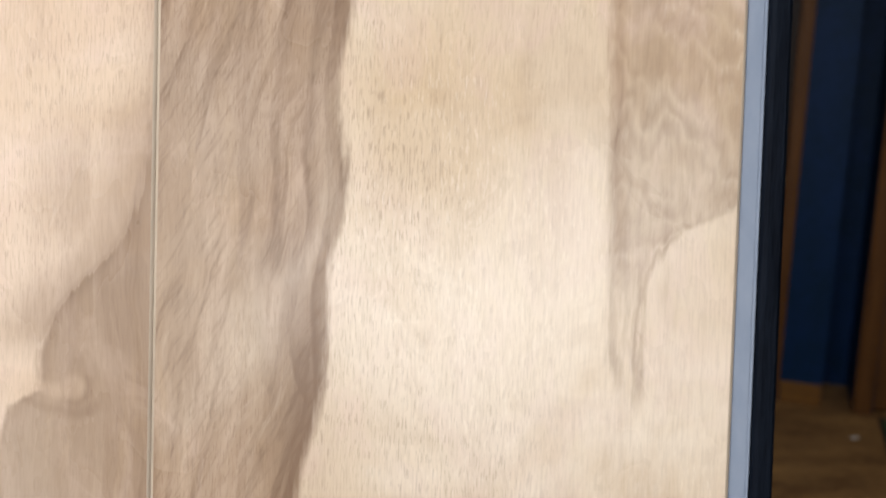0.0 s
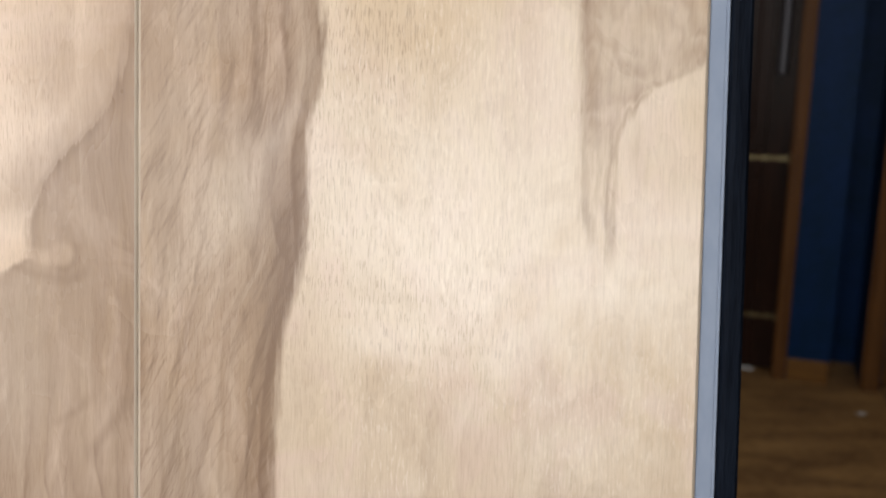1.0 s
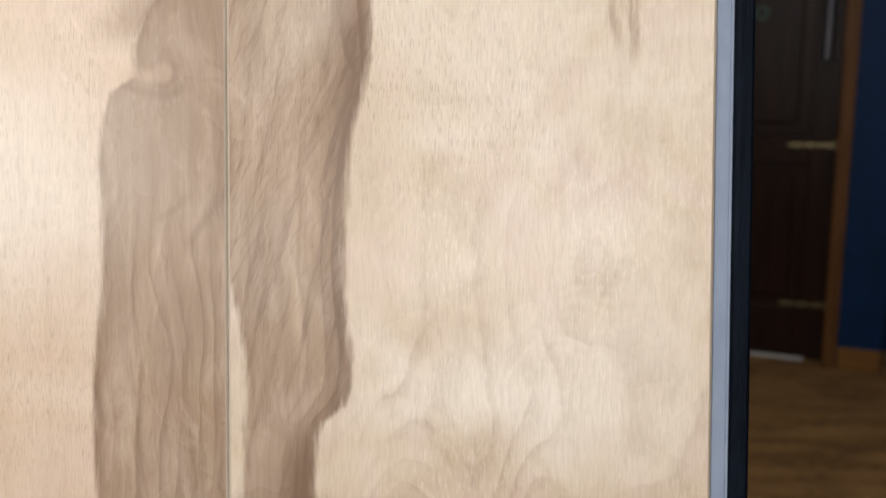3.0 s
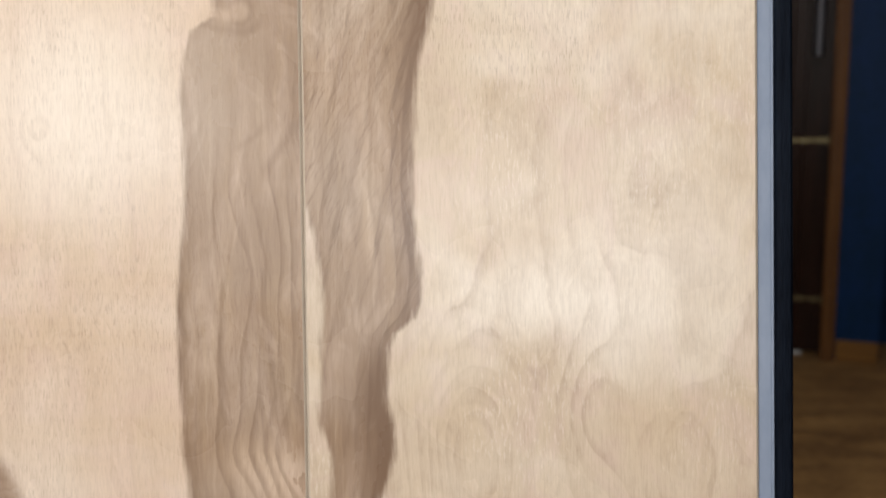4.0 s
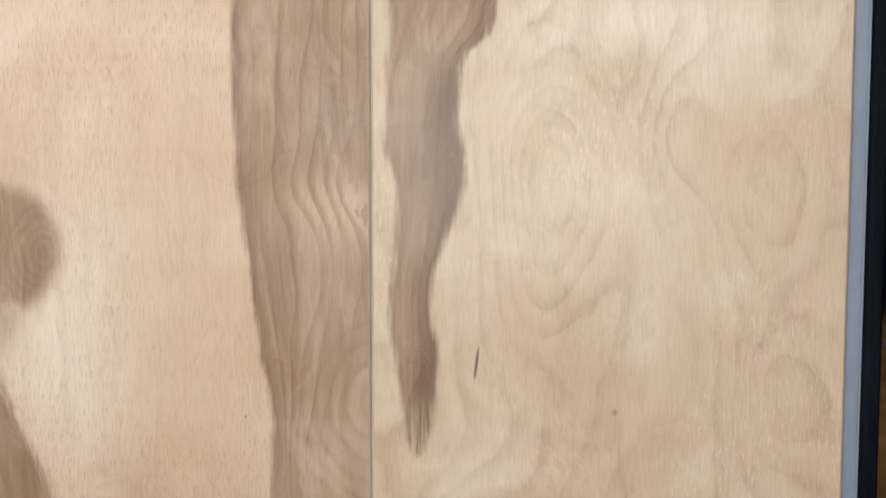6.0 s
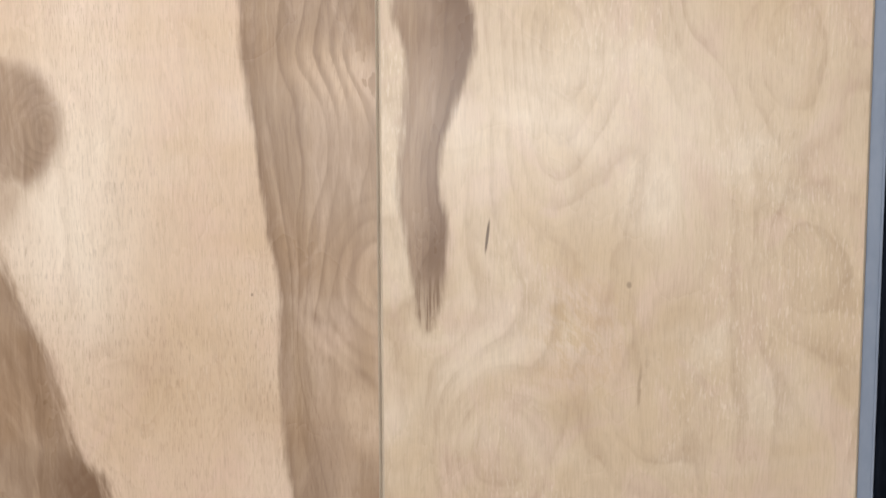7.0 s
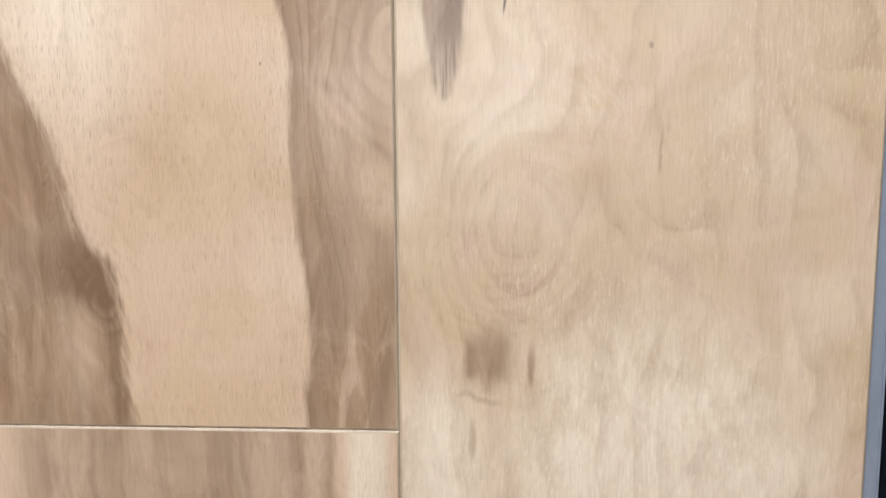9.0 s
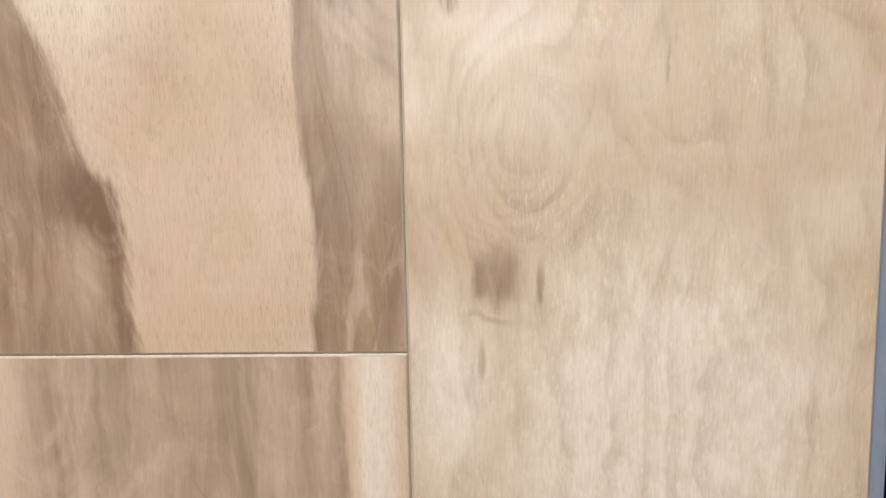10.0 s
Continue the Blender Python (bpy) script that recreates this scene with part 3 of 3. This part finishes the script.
def figure_lower(k, x, z, g):
    xs = k.add(x, k.add(k.mul(g.slow, 0.3), k.mul(g.jag, 0.5)))
    stripe = k.noise(k.vec(k.mul(xs, 48), k.mul(z, 5), 6.0), 1, 4, 0.6)
    cloud = k.noise(k.vec(k.mul(x, 45), k.mul(z, 40), 9.0), 1, 4, 0.6, 0.8)
    heart = k.m("MULTIPLY_ADD", k.step(stripe, 0.34, 0.62), 0.34, k.m("MULTIPLY_ADD", k.step(cloud, 0.36, 0.62), 0.18, 0.50))
    heart = k.m("MAXIMUM", heart, k.mul(ellipse(k, xs, z, -0.246, -0.03, 0.010, 0.5, 0.7), 0.98))
    heart = k.m("MAXIMUM", heart, k.mul(ellipse(k, xs, z, -0.222, -0.03, 0.006, 0.5, 0.7), 0.9))
    heart = k.mul(heart, k.step(xs, -0.2050, -0.2085))
    heart = k.add(heart, k.mul(ellipse(k, xs, z, -0.188, -0.1, 0.004, 0.3, 0.6), 0.15))
    heart = k.mul(heart, k.m("MULTIPLY_ADD", k.step(xs, -0.345, -0.328), 0.8, 0.2))
    deep = k.mul(k.step(k.noise(k.vec(k.mul(xs, 170), k.mul(z, 6), 8.0), 1, 4, 0.6), 0.48, 0.70), 0.45)
    lines = k.mul(k.step(stripe, 0.5, 0.62), 0.3)
    return heart, deep, lines, 0.0, ellipse(k, x, z, -0.193, -0.03, 0.008, 0.3, 0.5), 0.7, 0.35, 0.0


def simple(name, a, b, rough, scale, bump=0.0, dist=0.001, metal=0.0, stretch=(1, 1, 1), coat=0.0, spec=0.5):
    """Two tones broken up at two scales, with a little relief."""
    k = Nodes(name)
    x, y, z, p = k.xyz()
    v = k.vec(k.mul(x, stretch[0]), k.mul(y, stretch[1]), k.mul(z, stretch[2]))
    n1 = k.noise(v, scale, 4, 0.6)
    n2 = k.noise(v, scale * 9, 3, 0.6)
    f = k.step(k.m("MULTIPLY_ADD", n2, 0.35, k.mul(n1, 0.65)), 0.35, 0.65)
    k.put(k.bsdf.inputs["Base Color"], k.mix(f, a, b))
    k.put(k.bsdf.inputs["Roughness"], k.m("MULTIPLY_ADD", n2, 0.2, rough - 0.1))
    k.bsdf.inputs["Metallic"].default_value = metal
    k.bsdf.inputs["Specular IOR Level"].default_value = spec
    k.bsdf.inputs["Coat Weight"].default_value = coat
    k.bsdf.inputs["Coat Roughness"].default_value = 0.15
    if bump:
        k.bump(k.add(n2, n1), bump, dist)
    return k.mat


M_LONG = wood("maple_print_long", figure_long)
M_UPPER = wood("maple_print_upper", figure_upper, 0.42)
M_LOWER = wood("maple_print_lower", figure_lower, 0.6)
M_BEVEL = simple("plank_bevel", (0.46, 0.38, 0.29), (0.36, 0.29, 0.22), 0.45, 60, stretch=(1, 1, 0.2))
M_CORE = simple("grey_core", (0.185, 0.22, 0.285), (0.225, 0.26, 0.325), 0.45, 35, 0.15, 0.0004, stretch=(1, 1, 0.35), spec=0.25)
M_BLACK = simple("black_edge", (0.0018, 0.0028, 0.0055), (0.0055, 0.0080, 0.0135), 0.6, 130, 0.5, 0.0006, stretch=(1, 1, 0.12), spec=0.05)
M_PANEL = simple("black_panel", (0.010, 0.010, 0.010), (0.02, 0.02, 0.02), 0.6, 30)
M_FLOOR = simple("brown_floor", (0.33, 0.19, 0.072), (0.15, 0.08, 0.032), 0.5, 5.0, 0.15, 0.002, stretch=(0.6, 1.6, 1), spec=0.25)
M_BLUE = simple("blue_paint", (0.004, 0.026, 0.095), (0.0025, 0.021, 0.062), 0.5, 5, 0.1, 0.001, spec=0.15)
M_GREY = simple("grey_paint", (0.42, 0.41, 0.39), (0.36, 0.35, 0.34), 0.8, 3, 0.1, 0.001)
M_CEIL = simple("ceiling_white", (0.62, 0.61, 0.59), (0.55, 0.54, 0.52), 0.9, 6, 0.2, 0.002)
M_DOOR = simple("dark_stained_door", (0.030, 0.012, 0.007), (0.015, 0.007, 0.0045), 0.3, 3, 0.1, 0.001, stretch=(14, 14, 1), spec=0.12)
M_OAK = simple("honey_oak_trim", (0.16, 0.068, 0.018), (0.095, 0.040, 0.012), 0.45, 4, 0.15, 0.001, stretch=(16, 16, 1), spec=0.2)
M_OAK_H = simple("honey_oak_rail", (0.25, 0.12, 0.03), (0.15, 0.07, 0.018), 0.45, 4, 0.15, 0.001, stretch=(1, 16, 16), spec=0.2)
M_BRASS = simple("aged_brass", (0.26, 0.21, 0.11), (0.16, 0.13, 0.07), 0.4, 40, metal=1.0)
# grey metal of the added bar that reads as a reflection
M_STREAK = simple("reflection_streak_metal", (0.17, 0.17, 0.19), (0.12, 0.12, 0.14), 0.5, 30, metal=1.0, stretch=(1, 1, 0.1))
M_GAP_LIGHT = simple("pale_gap_light", (0.55, 0.55, 0.53), (0.45, 0.45, 0.44), 0.45, 30)
M_WHITE = simple("white_frame", (0.7, 0.7, 0.68), (0.62, 0.62, 0.6), 0.5, 8)


# ---- building helpers ----
def obj(name, bm, mats, parent=None, m=None, label=""):
    me = bpy.data.meshes.new(name)
    bmesh.ops.recalc_face_normals(bm, faces=bm.faces)
    bm.to_mesh(me)
    bm.free()
    for mat in mats if isinstance(mats, (list, tuple)) else [mats]:
        me.materials.append(mat)
    ob = new(name, me)
    if m is not None:
        ob.matrix_world = m
    if parent is not None:
        ob.parent = parent
    if label:
        ob["label"] = label
    return ob


def part(name, bm, material, parent, label=""):
    return obj(name, bm, material, parent, None, label)


def box(bm, x0, x1, y0, y1, z0, z1, bevel=0.0):
    """A box from corner to corner, with its edges rounded."""
    made = bmesh.ops.create_cube(bm, size=1.0)["verts"]
    for v in made:
        v.co = Vector(((x0 + x1) / 2 + v.co.x * (x1 - x0), (y0 + y1) / 2 + v.co.y * (y1 - y0), (z0 + z1) / 2 + v.co.z * (z1 - z0)))
    if bevel:
        edges = list({e for v in made for e in v.link_edges})
        bmesh.ops.bevel(bm, geom=edges, offset=bevel, segments=2, affect="EDGES", profile=0.5)
    return bm


def boxes(*dims, bevel=0.0):
    bm = bmesh.new()
    for d in dims:
        box(bm, *d, bevel=bevel)
    return bm


def prism(outline, z0, z1):
    """An outline in x and y drawn up from z0 to z1."""
    bm = bmesh.new()
    low = [bm.verts.new((x, y, z0)) for x, y in outline]
    top = [bm.verts.new((x, y, z1)) for x, y in outline]
    n = len(outline)
    bm.faces.new(low), bm.faces.new(top[::-1])
    for i in range(n):
        bm.faces.new((low[i], low[(i + 1) % n], top[(i + 1) % n], top[i]))
    return bm


# ---- the display board and its planks ----
THICK, BEV, DROP = 0.005, 0.0010, 0.0006
BOTTOM, TOP, LEFT = -0.785, 0.78, -0.3605


board = tagged(new("display_board"), "black-edged sample board faced with maple-look flooring planks, leaning back", "display board")
board.matrix_world = BOARD


def skew(bm):
    """The board's open side runs slightly out of true with the long joint."""
    for v in bm.verts:
        if v.co.x > -0.01:
            v.co.x -= 0.004 * (v.co.z - 0.32)
    return bm


def plank(x0, x1, z0, z1, material, label):
    """A click plank: a flat face with a narrow sloping bevel all round, on a grey core."""
    bm = bmesh.new()
    loops = []
    for inset, y in ((BEV, 0.0), (BEV * 0.5, DROP * 0.35), (0.0, DROP), (0.0, THICK)):
        loops.append([bm.verts.new(c) for c in ((x0 + inset, y, z0 + inset), (x1 - inset, y, z0 + inset), (x1 - inset, y, z1 - inset), (x0 + inset, y, z1 - inset))])
    bm.faces.new(loops[0])
    bm.faces.new(loops[-1])
    for s, (a, b) in enumerate(zip(loops, loops[1:])):
        for i in range(4):
            f = bm.faces.new((a[i], a[(i + 1) % 4], b[(i + 1) % 4], b[i]))
            f.material_index = 1
    return part("plank", skew(bm), [material, M_BEVEL, M_CORE], board, label)


GAP = 0.00006
long_plank = plank(-0.18 + GAP, 0.0, -0.45, TOP, M_LONG, "pale maple-look vinyl plank with a tapering brown heartwood streak")
plank(LEFT, -0.18 - GAP, GAP, TOP, M_UPPER, "pale maple-look vinyl plank with wide brown heartwood and a knot")
plank(LEFT, -0.18 - GAP, BOTTOM + 0.006, -GAP, M_LOWER, "brown streaked maple-look vinyl plank below the short joint")
end_plank = plank(-0.18 + GAP, 0.0, BOTTOM + 0.006, -0.45 - 2 * GAP, M_LONG, "pale maple-look vinyl plank at the foot of the board")
# the grey locking lip that stands out at the open side of the edge planks
LIP = [(0.0, 0.0016), (0.0003, 0.0013), (0.0049, 0.0013), (0.0050, 0.0016), (0.0052, 0.0016), (0.0053, 0.0013), (0.0060, 0.0013), (0.0063, 0.0016), (0.0063, THICK), (0.0, THICK)]
part("locking_lip", skew(prism(LIP, -0.4498, TOP - 0.001)), M_CORE, long_plank, "blue-grey plastic locking lip along the open edge")
part("locking_lip", skew(prism(LIP, BOTTOM + 0.007, -0.4506)), M_CORE, end_plank, "blue-grey plastic locking lip along the open edge")

part("backing_panel", skew(boxes((LEFT, 0.0126, THICK + 0.0002, 0.02, BOTTOM, TOP))), M_PANEL, board)
EDGE = [(0.0066, THICK), (0.0066, 0.0012), (0.0072, 0.0004), (0.0085, 0.0001), (0.0122, 0.0003), (0.0132, 0.0012), (0.0136, 0.003), (0.0136, 0.02), (0.0128, 0.02), (0.0128, THICK)]
part("edge_trim", skew(prism(EDGE, BOTTOM, TOP)), M_BLACK, board, "grained black plastic edge trim")
part("bottom_rail", skew(boxes((LEFT, 0.0064, -0.001, THICK, BOTTOM, BOTTOM + 0.0055), bevel=0.0008)), M_BLACK, board)

# ---- the room ----
WALL = pose(1.17, 3.40, 0, 0, 0, -18)   # the far wall: x along it, y away behind it
H = 2.5
tagged(obj("floor", boxes((-4.5, 6.0, -1.8, 6.5, -0.1, 0.0)), M_FLOOR), "worn brown floor, dim towards the far door", "floor", kind="structure")
tagged(obj("ceiling", boxes((-4.5, 6.0, -1.8, 6.5, H, H + 0.1)), M_CEIL), "plain off-white ceiling", "ceiling", kind="structure")
# both windows are unseen, added as sources for the glare on the planks
tagged(obj("wall_south", boxes((-4.5, -1.4, -1.7, -1.5, 0, H), (-1.4, -0.84, -1.7, -1.5, 0, 1.32), (-1.4, -0.84, -1.7, -1.5, 1.84, H), (-0.84, -0.7, -1.7, -1.5, 0, H), (0.5, 6.0, -1.7, -1.5, 0, H), (-0.7, 0.5, -1.7, -1.5, 0, 1.1), (-0.7, 0.5, -1.7, -1.5, 1.75, H)), M_GREY),
       "plain grey wall with two added windows", "wall", kind="structure")
tagged(obj("wall_west", boxes((-4.5, -4.3, -1.5, 6.5, 0, H)), M_GREY), "plain grey painted wall", "wall", kind="structure")
tagged(obj("wall_east", boxes((5.8, 6.0, -1.5, 6.5, 0, H)), M_GREY), "plain grey painted wall", "wall", kind="structure")
win = tagged(obj("unseen_window_1", bmesh.new(), M_WHITE), "wide white-framed window, unseen, added for the board's glare", "window", kind="structure")
part("window_frame", boxes((-0.7, -0.65, -1.65, -1.56, 1.1, 1.75), (0.45, 0.5, -1.65, -1.56, 1.1, 1.75), (-0.65, 0.45, -1.65, -1.56, 1.1, 1.15), (-0.65, 0.45, -1.65, -1.56, 1.70, 1.75)), M_WHITE, win)

win = tagged(obj("unseen_window_2", bmesh.new(), M_WHITE), "small white-framed window, unseen, added for the left glare", "window", kind="structure")
part("window_frame", boxes((-1.4, -1.36, -1.65, -1.56, 1.32, 1.84), (-0.88, -0.84, -1.65, -1.56, 1.32, 1.84), (-1.36, -0.88, -1.65, -1.56, 1.32, 1.36), (-1.36, -0.88, -1.65, -1.56, 1.80, 1.84)), M_WHITE, win)

# far wall with the door's opening, and a recess added for the shade beside the blue stretch
tagged(obj("wall_north", boxes((-6.0, -0.97, 0, 0.16, 0, H), (-0.97, -0.05, 0, 0.16, 2.06, H), (-0.05, 0.17, 0, 0.16, 0, H), (0.17, 0.29, 0.34, 0.5, 0, H),
                               (0.165, 0.17, 0.16, 0.34, 0, H), (0.29, 0.295, 0.16, 0.34, 0, H), (0.29, 0.37, 0, 0.16, 0, H), (0.37, 1.27, 0, 0.16, 2.06, H), (1.27, 5.5, 0, 0.16, 0, H)),
           M_BLUE, None, WALL), "deep blue painted wall beside a dark door", "wall", kind="structure")
tagged(obj("wall_behind", boxes((-6.0, 5.5, 0.75, 0.9, 0, H)), M_GREY, None, WALL), "plain wall behind the far doors", "wall", kind="structure")
tagged(obj("baseboard", boxes((0.004, 0.168, -0.016, -0.001, 0, 0.095), bevel=0.004), M_OAK_H, None, WALL), "honey-brown wooden baseboard", "baseboard", kind="structure")


def casing(x0, x1):
    bm = boxes((x0, x1, -0.02, -0.001, 0, 2.10), bevel=0.004)
    box(bm, x0 + 0.012, x1 - 0.014, -0.026, -0.019, 0, 2.095, bevel=0.003)
    return tagged(obj("trim", bm, M_OAK, None, WALL), "honey-brown wooden door casing", "door casing", kind="structure")


casing(-0.055, 0.0)
casing(-1.03, -0.97)
casing(0.29, 0.365)


def panel_door(name, x0, x1, y, mat, label):
    """A panelled leaf: stiles, rails and raised panels between them."""
    door = tagged(obj(name, bmesh.new(), mat, None, WALL), label, "door", kind="structure")
    s = 0.11
    rails = ((0.012, 0.23), (0.86, 0.98), (1.88, 2.045))
    part("stile", boxes((x0, x0 + s, y, y + 0.04, 0.012, 2.045), bevel=0.003), mat, door)
    part("stile", boxes((x1 - s, x1, y, y + 0.04, 0.012, 2.045), bevel=0.003), mat, door)
    for a, b in rails:
        part("rail", boxes((x0 + s + 0.001, x1 - s - 0.001, y + 0.001, y + 0.039, a, b), bevel=0.003), mat, door)
    for (_, a), (b, _) in zip(rails, rails[1:]):
        bm = boxes((x0 + s + 0.001, x1 - s - 0.001, y + 0.016, y + 0.03, a + 0.001, b - 0.001))
        box(bm, x0 + s + 0.05, x1 - s - 0.05, y + 0.006, y + 0.02, a + 0.05, b - 0.05, bevel=0.008)
        part("panel", bm, mat, door)
    return door


dark_door = panel_door("door_1", -0.969, -0.0505, 0.07, M_DOOR, "closed dark-stained panel door with brass strap hinges")
panel_door("door_2", 0.37, 1.26, 0.03, M_OAK, "closed honey-brown wooden panel door")


def strap_hinge(z):
    """A scalloped brass strap, its knuckle by the casing."""
    x1, n = -0.056, 16
    top = []
    for i in range(n + 1):
        u = i / n
        half = 0.004 + 0.007 * abs(math.sin(u * math.pi * 3.0)) ** 0.8
        top.append((x1 - 0.19 * u, half))
    bm = bmesh.new()
    ring = [(x, h) for x, h in top] + [(x, -h) for x, h in reversed(top)]
    front = [bm.verts.new((x, 0.066, z + h)) for x, h in ring]
    back = [bm.verts.new((x, 0.0695, z + h)) for x, h in ring]
    bm.faces.new(front), bm.faces.new(back[::-1])
    for i in range(len(ring)):
        j = (i + 1) % len(ring)
        bm.faces.new((front[i], front[j], back[j], back[i]))
    bmesh.ops.create_cone(bm, cap_ends=True, segments=12, radius1=0.007, radius2=0.007, depth=0.05, matrix=Matrix.Translation((x1 + 0.002, 0.062, z)))
    for u in (0.2, 0.5, 0.8):
        bmesh.ops.create_uvsphere(bm, u_segments=8, v_segments=6, radius=0.005, matrix=Matrix.Translation((x1 - 0.19 * u, 0.066, z)))
    return part("strap_hinge", bm, M_BRASS, dark_door, "aged brass strap hinge")


for height in (0.25, 0.94):
    strap_hinge(height)
# pale solid strip in place of the light showing under the door
tagged(obj("threshold", boxes((-0.965, -0.13, 0.045, 0.069, 0.0, 0.012), bevel=0.003), M_GAP_LIGHT, None, WALL), "pale strip standing in for light under the dark door", "threshold", kind="structure")

# a slim vertical bar on two short posts, added for the door's reflected streak
bm = bmesh.new()
bmesh.ops.create_cone(bm, cap_ends=True, segments=20, radius1=0.022, radius2=0.022, depth=0.42, matrix=Matrix.Translation((-0.115, 0.03, 1.50)))
for height in (1.34, 1.66):
    bmesh.ops.create_cone(bm, cap_ends=True, segments=12, radius1=0.007, radius2=0.007, depth=0.045, matrix=pose(-0.115, 0.05, height, 90))
part("reflection_bar", bm, M_STREAK, dark_door, "slim grey metal bar standing in for a reflection on the door")

# a small round sticker on the dark door
bm = bmesh.new()
bmesh.ops.create_cone(bm, cap_ends=True, segments=24, radius1=0.030, radius2=0.030, depth=0.003, matrix=pose(-0.379, 0.0735, 1.49, 90))
sticker = part("sticker", bm, simple("sticker_green", (0.03, 0.09, 0.06), (0.02, 0.06, 0.045), 0.5, 20), dark_door, "small round green-rimmed sticker")
bm = bmesh.new()
bmesh.ops.create_cone(bm, cap_ends=True, segments=24, radius1=0.020, radius2=0.020, depth=0.002, matrix=pose(-0.379, 0.071, 1.49, 90))
part("sticker_centre", bm, M_PANEL, sticker, "dark centre of the sticker")

# a dull green mat lying at the foot of the wooden door, with a bound edge
M_MAT = simple("green_mat", (0.07, 0.13, 0.045), (0.035, 0.07, 0.025), 0.95, 60, 0.8, 0.003)
mat = tagged(obj("floor_mat", boxes((0.40, 1.15, -0.50, -0.08, 0.0, 0.007), bevel=0.002), M_MAT, None, WALL), "dull green floor mat lying before the wooden door", "floor mat")
part("binding", boxes((0.385, 0.3995, -0.515, -0.065, 0.0, 0.009), (1.1505, 1.165, -0.515, -0.065, 0.0, 0.009), (0.40, 1.15, -0.515, -0.5005, 0.0, 0.009), (0.40, 1.15, -0.0795, -0.065, 0.0, 0.009), bevel=0.002), M_PANEL, mat, "dark bound edge")
# a scrap of paper on the floor
bm = bmesh.new()
bmesh.ops.create_grid(bm, x_segments=6, y_segments=5, size=0.5)
for v in bm.verts:
    v.co = Vector((v.co.x * 0.034, v.co.y * 0.022, 0.002 + 0.004 * noise.noise(Vector((v.co.x * 4, v.co.y * 4, 1.7))) ** 2))
bmesh.ops.solidify(bm, geom=list(bm.faces), thickness=0.0006)
tagged(obj("paper_scrap", bm, M_WHITE, None, pose(1.34, 3.01, 0, 0, 0, 25)), "small crumpled scrap of white paper on the floor", "paper scrap")
